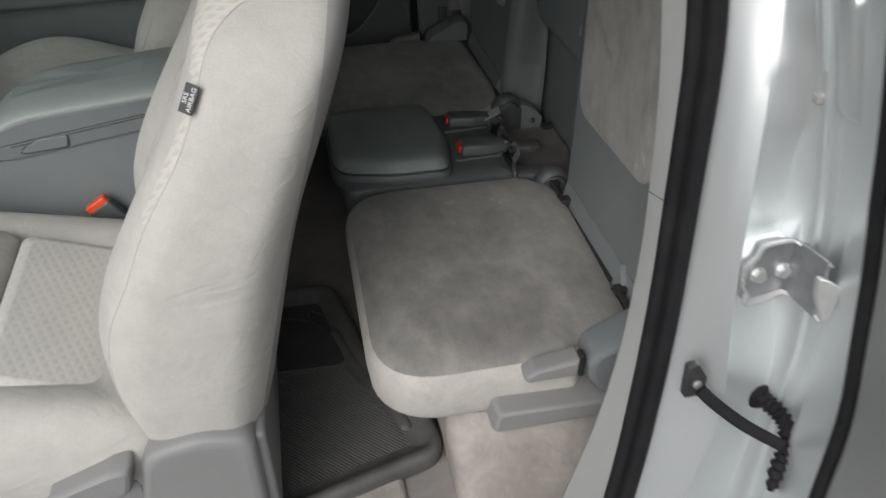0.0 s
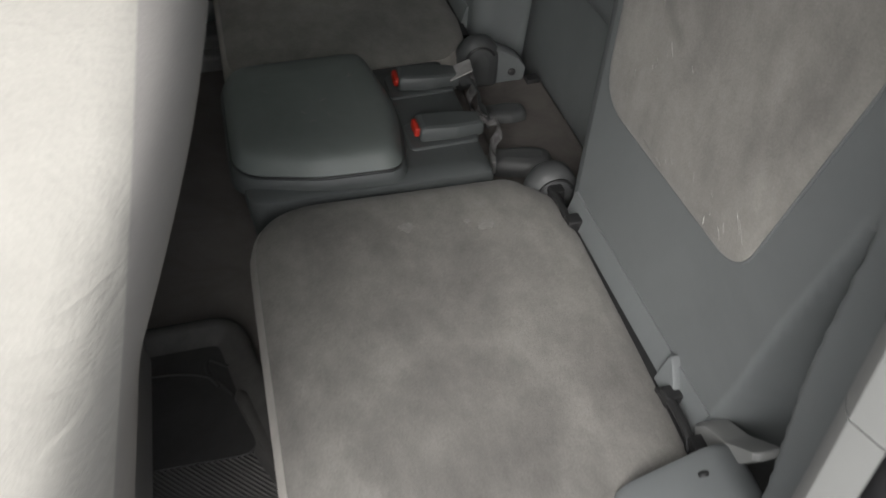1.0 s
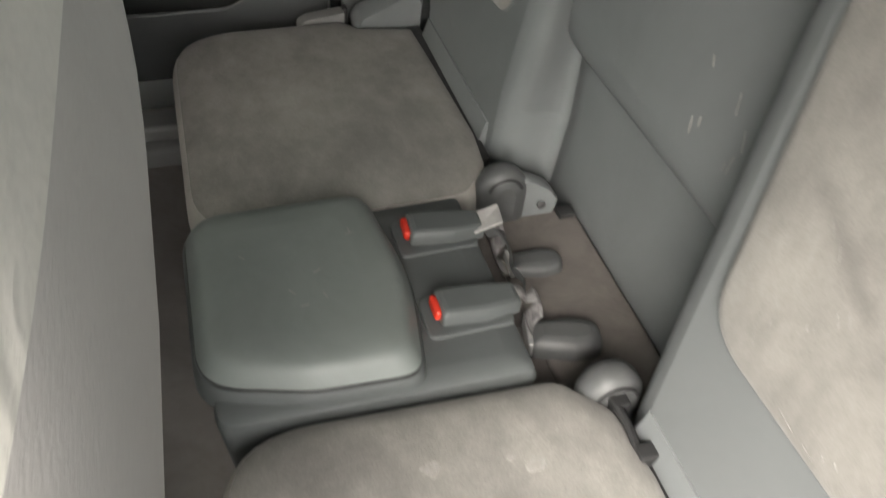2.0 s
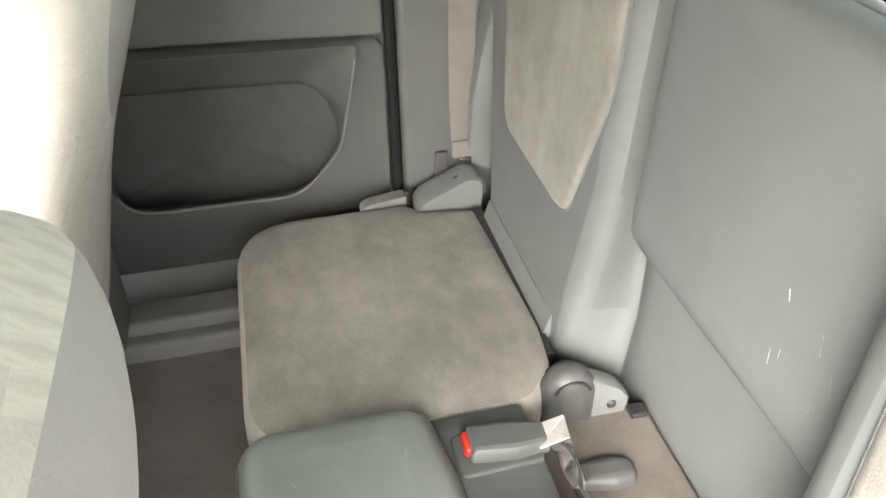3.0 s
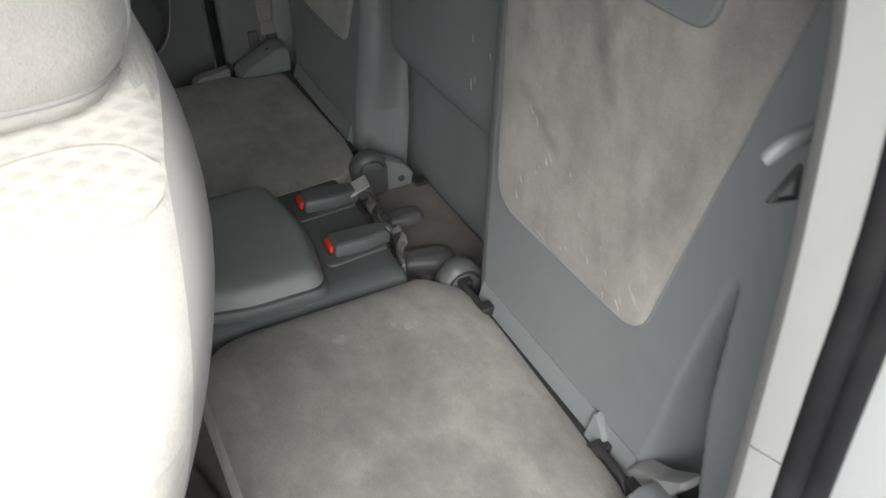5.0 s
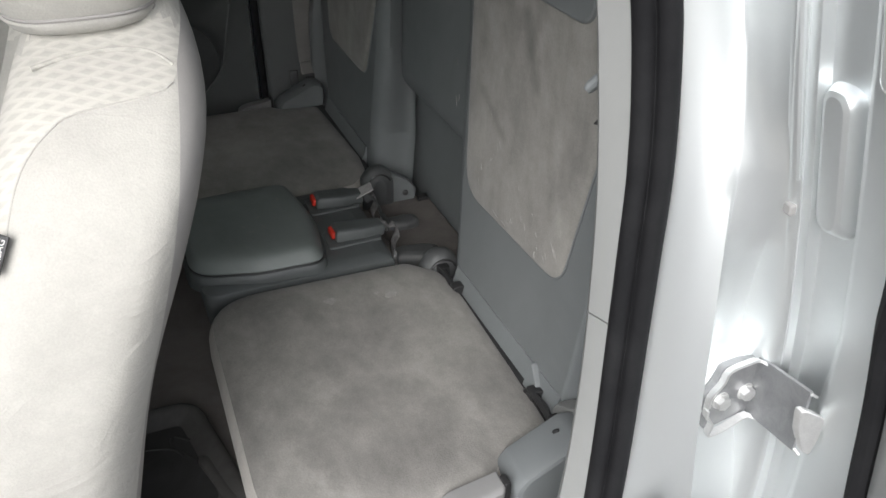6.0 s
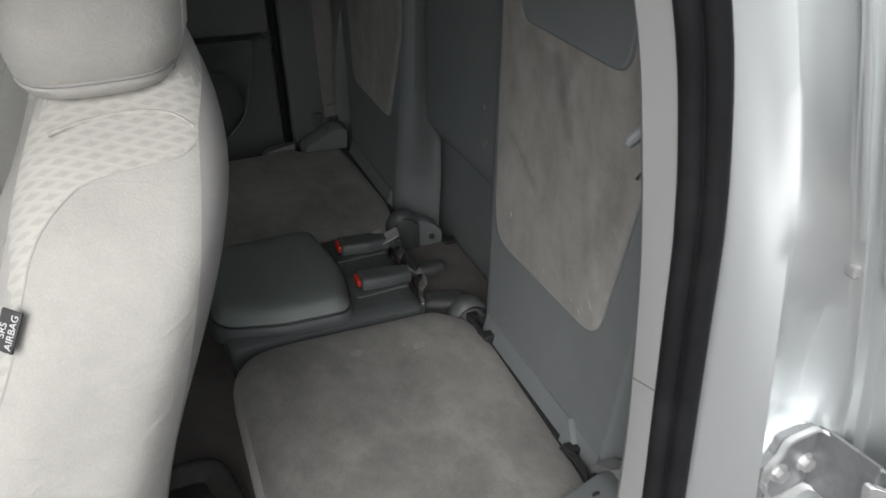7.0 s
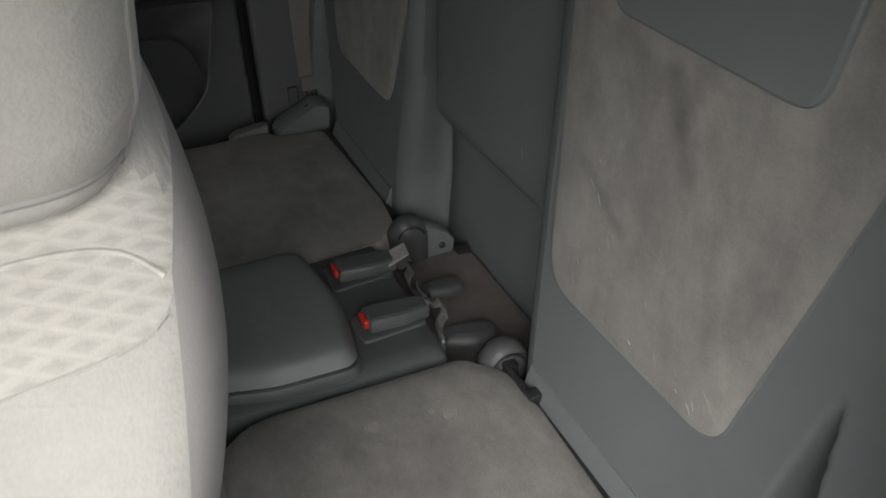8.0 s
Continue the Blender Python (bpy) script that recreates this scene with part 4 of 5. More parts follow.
    for z, dx, dy, ox in ((1.514, 0.050, 0.11, 0.0), (1.520, 0.066, 0.126, 0.0), (1.529, 0.072, 0.133, 0.0), (1.533, 0.070, 0.131, 0.001), (1.537, 0.074, 0.135, 0.001), (1.56, 0.081, 0.142, 0.004), (1.61, 0.083, 0.145, 0.008), (1.66, 0.077, 0.138, 0.014), (1.70, 0.062, 0.118, 0.018), (1.722, 0.040, 0.085, 0.020), (1.73, 0.015, 0.05, 0.021)):
        hr.append([P(0.028 + ox + dx * math.copysign(abs(math.cos(q)) ** 0.6, math.cos(q)), C + dy * math.copysign(abs(math.sin(q)) ** 0.6, math.sin(q)), z) for q in [2 * math.pi * j / 40 for j in range(40)]])
    h = part("headrest", loft(hr), CLOTH, th, "pale suede headrest", 70)
    part("seam", tube([P(0.029 + 0.0705 * math.copysign(abs(math.cos(q)) ** 0.6, math.cos(q)), C + 0.1315 * math.copysign(abs(math.sin(q)) ** 0.6, math.sin(q)), 1.533) for q in [2 * math.pi * j / 40 for j in range(40)]], 0.0022, 6, closed=True), CLOTH_BACK, h)
    part("seam", tube([lp[36] for lp in hr[1:]], 0.0014, 6, up=(1, 0, 0)), CLOTH_BACK, h)
    part("seam", tube([lp[4] for lp in hr[1:]], 0.0014, 6, up=(1, 0, 0)), CLOTH_BACK, h)
    for dy in (-0.05, 0.05):
        part("post", tube([P(0.035, C + dy, 1.47), P(0.035, C + dy, 1.53)], 0.007, 10), STEEL, th)
    # cushion
    cu = rounded([Vector((-0.78, 0.80)), Vector((-0.20, 0.80)), Vector((-0.20, 1.36)), Vector((-0.78, 1.36))], [0.08, 0.05, 0.05, 0.08], 8)
    cu = dense(cu) if ahead else cu
    rise = lambda u: spline(u, [(-0.80, -0.08), (-0.69, -0.016), (-0.60, 0.020), (-0.51, 0.026), (-0.42, -0.002), (-0.325, -0.040), (-0.20, -0.06)]) if ahead else -0.40 * (max(u, -0.52) + 0.345)
    PC = lambda u, v, h: P(u, v, h + rise(u) * min(1.0, max(0.0, (h - 0.83) / 0.08)))
    part("cushion", pad(cu, PC, [(0.80, 0.012), (0.83, 0.0), (0.92, 0.0), (0.955, 0.010), (0.972, 0.026), (0.978, 0.05), (0.970, 0.08), (0.945, 0.12), (0.93, 0.15)]), CLOTH, th, "pale suede cushion edge", 60)
    mid = rounded([Vector((-0.445, 0.878)), Vector((-0.19, 0.862)), Vector((-0.19, 1.26)), Vector((-0.455, 1.25))], 0.025, 6)
    front = rounded([Vector((-0.74, 0.885)), Vector((-0.449, 0.880)), Vector((-0.458, 1.25)), Vector((-0.74, 1.25))], 0.025, 6)
    low = 0.025 if ahead else 0.0
    part("cushion_front", pad(front, PC, [(0.90, 0.0), (0.950 - low, 0.0), (0.958 - low, 0.006), (0.963 - low, 0.025)]), CLOTH, th, "pale suede cushion front", 60)
    part("cushion_insert", pad(mid, PC, [(0.90, 0.0), (0.950 - low, 0.0), (0.957 - low, 0.006), (0.961 - low, 0.02)]), SEATWEAVE, th, "woven patterned cushion insert", 60)
    # plastic side cover, lever and frame
    P2 = lambda u, v, h: side((u, 0.80 - h, v))
    cov = rounded([Vector((-0.285, 0.66)), Vector((-0.085, 0.66)), Vector((-0.082, 0.905)), Vector((-0.15, 0.924)), Vector((-0.235, 0.905))], [0.03, 0.02, 0.03, 0.10, 0.045], 8)
    part("hinge_cover", pad(cov, P2, [(-0.03, 0), (0.0, 0), (0.013, 0.0015), (0.019, 0.005), (0.0222, 0.010), (0.0232, 0.018)]), SEAT_GREY, th, "grey plastic hinge cover", 50)
    skirt = rounded([Vector((-0.78, 0.70)), Vector((-0.25, 0.70)), Vector((-0.25, 0.85)), Vector((-0.36, 0.84)), Vector((-0.78, 0.83))], 0.02, 5)
    part("skirt", pad(skirt, P2, [(-0.03, 0), (-0.004, 0), (0.002, 0.004)]), SEAT_GREY, th, "grey plastic side skirt")
    lev = rounded([Vector((-0.368, 0.826)), Vector((-0.258, 0.848)), Vector((-0.246, 0.900)), Vector((-0.275, 0.896)), Vector((-0.368, 0.860))], [0.012, 0.01, 0.012, 0.01, 0.012], 5)
    part("recline_lever", pad(lev, P2, [(-0.004, 0), (0.022, 0), (0.03, 0.004), (0.033, 0.01)]), SEAT_GREY, th, "grey plastic recline lever")
    part("knob", dome(P2(-0.44, 0.785, 0.0), side((0, -1, 0)) - s0, 0.03, 0.025, 20), SEAT_GREY, th)
    part("back_cover", sbox(side, (-0.105, 0.80, 0.70), (-0.070, 1.34, 0.89), 0.01), SEAT_GREY, th)
    part("rail", sbox(side, (-0.70, 0.86, 0.62), (-0.16, 0.90, 0.70), 0.006), BLACK, th)
    part("rail", sbox(side, (-0.70, 1.25, 0.62), (-0.16, 1.29, 0.70), 0.006), BLACK, th)
    return th


driver = front_seat(near, "pale suede and woven cloth driver seat with an airbag tag")
front_seat(far, "pale suede and woven cloth passenger seat", 0.075, 0.06)


def lettering(text, size, m, material, parent, name):
    c = bpy.data.curves.new(name, 'FONT')
    c.body, c.size, c.extrude, c.align_x, c.align_y = text, size, 0.0002, 'CENTER', 'CENTER'
    tmp = new("tmp", c)
    me = bpy.data.meshes.new_from_object(tmp.evaluated_get(bpy.context.evaluated_depsgraph_get()))
    bpy.data.objects.remove(tmp)
    me.transform(m)
    me.materials.append(material)
    ob = new(name, me)
    ob.parent = parent
    return ob


# airbag tag sewn into the seam of the side panel
_n = Vector((-0.42, -0.78, 0.46)).normalized()
_t = Vector((0.40, 0.20, 0.90))
_t = (_t - _n * _t.dot(_n)).normalized()
TAG = Matrix.Translation(Vector((-0.071, 0.825, 1.389)) + _n * 0.003) @ Matrix((_t.cross(_n), _t, _n)).transposed().to_4x4()
tag = part("airbag_tag", moved(box((-0.0085, -0.0165, -0.002), (0.0085, 0.0165, 0.001), 0.0008, 2), TAG), BLACK, driver, "black fabric airbag tag")
lettering("SRS", 0.0080, TAG @ Matrix.Translation((-0.0035, 0, 0.0012)) @ Matrix.Rotation(radians(90), 4, 'Z'), WHITE_INK, tag, "lettering")
lettering("AIRBAG", 0.0080, TAG @ Matrix.Translation((0.0042, 0, 0.0012)) @ Matrix.Rotation(radians(90), 4, 'Z'), WHITE_INK, tag, "lettering")


# ---- front console, front buckle and mat ----
def front_console():
    th = thing("front_console", (-0.45, MID, 0.62), "grey-green plastic console with padded armrest lid between the front seats", "console")
    P = lambda u, v, h: Vector((u, v, h + (0.13 * (u + 0.22) if h > 1 else 0)))
    base = rounded([Vector((-1.05, 1.40)), Vector((-0.17, 1.40)), Vector((-0.17, 1.70)), Vector((-1.05, 1.70))], 0.02, 5)
    part("body", pad(base, P, [(0.62, 0.0), (1.07, 0.0), (1.10, 0.004)]), PLASTIC, th)
    lid = rounded([Vector((-0.56, 1.388)), Vector((-0.165, 1.388)), Vector((-0.165, 1.68)), Vector((-0.56, 1.68))], [0.10, 0.05, 0.05, 0.10], 10)
    lid = dense(lid)
    def top(u, v, h):
        """The lid leans forward less than the console does, and falls away in front and on the far side."""
        k = min(1.0, max(0.0, (h - 1.13) / 0.03))
        drop = 3.5 * max(0.0, -0.42 - u) ** 2 + 0.2 * max(0.0, v - 1.54)
        return Vector((u, v, h + (0.13 - 0.055 * k) * (u + 0.22) - drop * k))

    part("armrest", pad(lid, top, [(1.158, 0.003), (1.164, 0.0005), (1.169, 0.004), (1.174, 0.014), (1.178, 0.03), (1.180, 0.05), (1.181, 0.075)]), ARMREST, th, "padded grey-green armrest lid", 70)
    part("lid_frame", pad(lid, top, [(1.104, 0.004), (1.131, 0.003), (1.134, 0.0), (1.158, 0.0), (1.162, 0.004)]), PLASTIC, th)
    pull = rounded([Vector((-0.470, 1.112)), Vector((-0.380, 1.106)), Vector((-0.376, 1.128)), Vector((-0.43, 1.131))], [0.006, 0.004, 0.004, 0.02], 4)
    part("latch", slab(pull, lambda u, v, h: P(u, 1.3925 - h, v), 0.0, 0.004, 0.002), PLASTIC, th)
    part("lid_gap", tube([P(-0.165, 1.392, 1.1285), P(-0.475, 1.392, 1.1285)], 0.0022, 6), BLACK, th)
    part("latch_gap", tube([P(p.x, 1.3925, p.y) for p in inset(pull, -0.002)], 0.0016, 6, closed=True), BLACK, th)


front_console()
fb = thing("front_buckle", (-0.35, 1.375, 0.93), "orange-topped seat belt buckle beside the driver seat", "seat buckle")
FBM = Matrix.Translation((-0.333, 1.374, 0.928)) @ Matrix.Rotation(radians(-32), 4, 'Y')
part("body", moved(box((-0.024, -0.011, -0.09), (0.024, 0.011, 0.045), 0.005), FBM), DARK, fb)
part("button", moved(box((-0.0225, -0.0095, 0.040), (0.0225, 0.0095, 0.056), 0.004), FBM), ORANGE, fb, "orange release button")


def floor_mat():
    th = thing("floor_mat", (0.0, 1.15, 0.62), "dirty black ribbed rubber floor mat with raised rim", "floor mat")
    out = rounded([Vector((-0.45, 0.800)), Vector((-0.22, 0.800)), Vector((0.205, 0.920)), Vector((0.188, 1.01)), Vector((0.10, 1.20)), Vector((0.05, 1.44)), Vector((-0.45, 1.44))],
                  [0.04, 0.2, 0.045, 0.10, 0.2, 0.06, 0.04], 10)
    P = lambda u, v, h: Vector((u, v, h))
    part("tread", pad(inset(out, 0.03), P, [(0.6245, 0), (0.636, 0.0), (0.638, 0.002)]), MAT_RUBBER, th, "fine ribbed rubber tread")
    lv = [(0.625, -0.004), (0.648, -0.006), (0.657, -0.004), (0.661, 0.002), (0.661, 0.010), (0.657, 0.017), (0.646, 0.030), (0.640, 0.042), (0.6385, 0.050), (0.634, 0.051)]
    loops = [[P(p.x, p.y, h) for p in inset(out, d)] for h, d in lv]
    part("rim", loft(loops, cap=False), RIM_RUBBER, th, "raised rubber rim", 60)
    heel = rounded([Vector((-0.42, 1.21)), Vector((0.06, 1.19)), Vector((0.018, 1.40)), Vector((-0.42, 1.405))], 0.02, 4)
    part("heel_pad", slab(heel, P, 0.630, 0.6405, 0.001), HEEL_RUBBER, th, "smooth moulded end of the mat")
    for line in (((-0.10, 1.362, 0.6405), (-0.045, 1.356, 0.6405), (0.0, 1.338, 0.6405), (0.032, 1.298, 0.6405)), ((0.028, 1.352, 0.6405), (0.002, 1.372, 0.6405), (-0.004, 1.352, 0.6405), (0.012, 1.318, 0.6405))):
        part("bead", tube(curve(line, 6), 0.0032, 8, 0.7), HEEL_RUBBER, th)
    # a raised foot rest ridge moulded along the seat side
    ridge = curve([(0.150, 0.985, 0.645), (0.128, 1.07, 0.646), (0.085, 1.16, 0.645), (0.040, 1.30, 0.644)], 8)
    part("ridge", tube(ridge, [0.004] + [0.011] * (len(ridge) - 2) + [0.004], 10, 0.6), RIM_RUBBER, th)


floor_mat()


# ---- open rear door frame ----
SEAL = [(0.45, 0.315, 0.62), (0.62, 0.352, 0.635), (0.75, 0.378, 0.645), (0.88, 0.399, 0.654), (1.02, 0.415, 0.665), (1.13, 0.427, 0.678), (1.22, 0.433, 0.687), (1.35, 0.4375, 0.695), (1.43, 0.438, 0.697),
        (1.50, 0.432, 0.699), (1.586, 0.421, 0.702), (1.64, 0.406, 0.705), (1.80, 0.365, 0.712)]
TRIM_IN = [(0.60, -0.075), (0.80, -0.045), (0.94, -0.020), (1.05, -0.009), (1.20, -0.004), (1.35, -0.007), (1.45, -0.013), (1.80, -0.012)]
EDGE = [(0.45, 0.43, 0.60), (0.75, 0.455, 0.60), (0.90, 0.490, 0.605), (1.00, 0.510, 0.61), (1.15, 0.497, 0.617), (1.27, 0.498, 0.628), (1.40, 0.505, 0.648), (1.50, 0.515, 0.67), (1.60, 0.505, 0.69), (1.80, 0.47, 0.72)]
HEM = [(0.45, 0.563, 0.6), (0.8, 0.568, 0.6), (0.95, 0.573, 0.602), (1.1, 0.583, 0.605), (1.2, 0.57, 0.605), (1.3, 0.559, 0.605), (1.43, 0.536, 0.607), (1.5, 0.515, 0.605), (1.6, 0.496, 0.61), (1.8, 0.463, 0.64)]


def rail_at(table, z):
    xs = [(a, b) for a, b, c in table]
    ys = [(a, c) for a, b, c in table]
    return Vector((spline(z, xs), spline(z, ys)))


ZS = [0.45 + 0.0225 * i for i in range(61)]


def pillar():
    # painted pillar: from the seal's foot over a rounded ridge to the hem line
    loops = []
    for z in ZS:
        s, e, h = rail_at(SEAL, z), rail_at(EDGE, z), rail_at(HEM, z)
        w = spline(z, [(0.45, 0.6), (0.80, 0.5), (0.95, 0.3), (1.04, 0.3), (1.14, 0.9), (1.18, 1.0), (1.28, 1.0), (1.36, 0.6), (1.42, 0.15), (1.46, 0.02), (1.80, 0.0)])
        a = s + Vector((0.027, -0.001))
        e0, e1, e2 = [a.lerp(e, f) + Vector((-0.8 * d, -d)) for f, d in ((0.25, 0.002), (0.5, 0.0045), (0.75, 0.0045))]
        e3, e4 = e + Vector((-0.002, -0.002)), e.lerp(h, 0.09) + Vector((0, 0.012 * w))
        pts = [a, e0, e1, e2, e3, e4, e.lerp(h, 0.50) + Vector((0, 0.032 * w)), h.lerp(e, 0.14) + Vector((0, 0.044 * w)), h.lerp(e, 0.06) + Vector((0, 0.004)), h, Vector((0.668, h.y + 0.006)), Vector((0.668, s.y + 0.030)), Vector((0.62, s.y + 0.030)), Vector((s.x + 0.06, s.y + 0.028))]
        loops.append([Vector((p.x, p.y, z)) for p in pts])
    painted = structure("pillar", loft(loops), SILVER, "silver painted door pillar of the truck", "pillar", 50)
    # grey inner trim along the opening
    th = thing("pillar_trim", (0.44, 0.76, 0.62), "pale grey plastic trim along the door opening", "trim", kind="structure")
    for lo, hi in ((0.45, 1.2575), (1.2595, 1.80)):
        zs = [lo + (hi - lo) * i / 30 for i in range(31)]
        loops = []
        for z in zs:
            s = rail_at(SEAL, z)
            a = s + Vector((0.006, 0.004))
            k = s + Vector((spline(z, TRIM_IN), 0.040))
            pts = [a, s + Vector((-0.001, 0.011)), k + Vector((-0.003, -0.007)), k, k + Vector((0.006, 0.008)), k + Vector((0.03, 0.006)), Vector((0.565, k.y + 0.008)), Vector((0.60, k.y + 0.006)), a + Vector((0.05, 0.03)), a + Vector((0.012, 0.008))]
            loops.append([Vector((p.x, p.y, z)) for p in pts])
        part("trim_piece", loft(loops), TRIM, th, angle=28)
    # rubber seal
    sl = thing("door_seal", (0.40, 0.66, 0.5), "black ribbed rubber seal round the door opening", "door seal", kind="structure")
    for name, dx, dy, r in (("bulb", 0.0085, 0.0050, 0.0100), ("lip", 0.0250, -0.0058, 0.0104), ("web", 0.017, 0.003, 0.007)):
        part(name, tube([(rail_at(SEAL, z).x + dx, rail_at(SEAL, z).y + dy, z) for z in ZS], r, 12, 1.0), RUBBER, sl)

    return painted


PILLAR = pillar()


# ---- open rear door, swung out square to the truck ----
SWING = radians(88)
DOOR_D, DOOR_N = Vector((-math.cos(SWING), -math.sin(SWING))), Vector((-math.sin(SWING), math.cos(SWING)))


def on_door(u, h, z):
    """A place on the door: u outwards from the hinge line, h towards the cab."""
    p = rail_at(HEM, z) + Vector((0.004, 0.018)) + DOOR_D * u + DOOR_N * h
    return Vector((p.x, p.y, z))


def open_door():
    th = thing("truck_door", (0.58, 0.60, 0.5), "open silver painted rear access door with bare inner panel", "door")
    zs = [0.52 + (1.76 - 0.52) * i / 62 for i in range(63)]
    step = lambda z: spline(z, [(0.5, 0.055), (1.10, 0.058), (1.18, 0.062), (1.30, 0.076), (1.46, 0.076), (1.76, 0.078)])

    def wall(prof, name, mat, label="", angle=40):
        return part(name, loft([[on_door(u, h, z) for u, h in prof(z)] for z in zs]), mat, th, label, angle)

    def panel(z):
        e = step(z)
        return [(0.0, -0.02), (0.0, 0.002), (0.003, 0.006), (0.010, 0.007), (0.016, 0.005), (0.018, 0.002), (0.028, 0.002), (0.031, -0.008), (e - 0.012, -0.010), (e - 0.004, -0.006), (e, 0.002), (e + 0.004, 0.007),
                (e + 0.010, 0.009), (0.60, 0.009), (0.62, 0.0), (0.62, -0.09), (0.04, -0.09)]
    wall(panel, "inner_panel", SILVER, "silver painted inner panel")
    su = lambda z: ease(z, [(0.5, 0.16), (1.16, 0.137), (1.37, 0.128), (1.50, 0.135), (1.76, 0.15)])
    part("door_seal", tube([on_door(su(z), 0.013, z) for z in zs], 0.010, 10), RUBBER, th, "black rubber door seal")
    wall(lambda z: [(su(z) + 0.008, 0.004), (su(z) + 0.012, 0.016), (su(z) + 0.026, 0.024), (0.585, 0.024), (0.60, 0.004)], "trim_board", TRIM, "pale grey plastic trim board")
    # pressed ovals in the panel
    for u, z0, z1, w in ((0.047, 1.402, 1.530, 0.016), (0.104, 1.545, 1.70, 0.012)):
        o = rounded([Vector((u - w, z0)), Vector((u + w, z0)), Vector((u + w, z1)), Vector((u - w, z1))], w * 0.95, 8)
        part("pressing", pad(o, lambda a, v, h: on_door(a, h, v), [(-0.014, -0.003), (-0.006, -0.001), (0.002, 0.003), (0.004, 0.007)] if u < 0.09 else [(0.004, -0.003), (0.010, -0.001), (0.016, 0.003), (0.018, 0.006)]), SILVER, th)
    part("clip", moved(box((-0.005, -0.004, -0.005), (0.005, 0.003, 0.005), 0.002), Matrix.Translation(on_door(0.012, 0.009, 1.410)) @ Matrix.Rotation(SWING, 4, 'Z')), LABEL, th, "white plastic clip")
    part("hem_strip", tube([on_door(0.014, 0.007, z) for z in zs if z > 1.425], 0.0045, 8, 0.7), SILVER, th)
    return th


door = open_door()


def strip(pts, rise, thick):
    """A flat band that stands up from a line by rise."""
    rise, loops = Vector(rise), []
    for i, p in enumerate(pts):
        t = (pts[min(i + 1, len(pts) - 1)] - pts[max(i - 1, 0)]).normalized()
        n = t.cross(rise).normalized() * thick / 2
        loops.append([p - n, p + n, p + rise + n, p + rise - n])
    return loft(loops)


def hinge(door):
    P = lambda u, v, h: Vector((u, 0.628 - h + 0.05 * (u - 0.53), v))
    plate = rounded([Vector((0.506, 1.158)), Vector((0.562, 1.164)), Vector((0.562, 1.230)), Vector((0.540, 1.236)), Vector((0.516, 1.236)), Vector((0.511, 1.218)), Vector((0.499, 1.208)), Vector((0.499, 1.190)), Vector((0.509, 1.178))],
                    [0.006, 0.003, 0.003, 0.008, 0.008, 0.004, 0.008, 0.006, 0.004], 4)
    th = part("hinge", slab(plate, P, -0.004, 0.004, 0.0015), HINGE_GREY, door, "bare zinc hinge bolted to the pillar")
    # thin rims along the plate and the web that reach out to the pin
    out = lambda x, y, z: (x, y, z + max(0.0, 0.605 - y) * 0.42)
    sit = lambda x: 0.622 + 0.05 * (x - 0.53)
    boss = rounded([Vector((0.504, 1.160)), Vector((0.560, 1.166)), Vector((0.560, 1.228)), Vector((0.518, 1.232)), Vector((0.502, 1.206))], 0.008, 4)
    part("hinge_boss", slab(boss, P, -0.07, -0.0045, 0.002), SILVER, PILLAR)
    upper = [out(x, y or sit(x), z) for x, y, z in ((0.500, 0, 1.196), (0.501, 0, 1.210), (0.512, 0, 1.222), (0.518, 0, 1.235), (0.540, 0, 1.237), (0.556, 0, 1.234), (0.560, 0.600, 1.232), (0.554, 0.575, 1.230), (0.549, 0.552, 1.230))]
    lower = [out(x, y or sit(x), z) for x, y, z in ((0.500, 0, 1.196), (0.501, 0, 1.186), (0.510, 0, 1.174), (0.508, 0, 1.160), (0.530, 0, 1.160), (0.556, 0, 1.166), (0.560, 0.600, 1.168), (0.554, 0.575, 1.166), (0.549, 0.552, 1.164))]
    part("upper_rim", strip(curve(upper, 3), (0, -0.007, 0.002), 0.0026), ZINC, th, "bright folded flange")
    part("lower_rim", strip(curve(lower, 3), (0, -0.007, -0.002), 0.0026), ZINC, th, "bright folded flange")
    web = [Vector((0.5645, 0.630)), Vector((0.5505, 0.552)), Vector((0.547, 0.552)), Vector((0.561, 0.630))]
    part("web", loft([[Vector((p.x, p.y, z + max(0.0, 0.605 - p.y) * 0.42)) for p in web] for z in (1.162, 1.2325)]), HINGE_GREY, th)
    for x in (0.5215, 0.5525):
        bm = bmesh.new()
        bmesh.ops.create_cone(bm, cap_ends=True, segments=6, radius1=0.0078, radius2=0.0074, depth=0.009)
        washer = bmesh.new()
        bmesh.ops.create_cone(washer, cap_ends=True, segments=20, radius1=0.0100, radius2=0.0096, depth=0.002)
        m = Matrix.Translation((x, sit(x) - 0.001, 1.193)) @ Matrix.Rotation(radians(90), 4, 'X')
        part("bolt", join(moved(bm, m @ Matrix.Rotation(radians(12), 4, 'Z')), moved(washer, m @ Matrix.Translation((0, 0, -0.003)))), ZINC, th, angle=25)
    leaf = [Vector((0.540, 1.240)), Vector((0.560, 1.230)), Vector((0.560, 1.208)), Vector((0.557, 1.184)), Vector((0.551, 1.188)), Vector((0.543, 1.212))]
    part("door_leaf", slab(rounded(leaf, 0.005, 3), lambda u, v, h: Vector((u, 0.560 - h - 0.6 * (u - 0.53), v)), -0.004, 0.003, 0.001), ZINC, th, "bright hinge leaf on the door")


hinge(door)


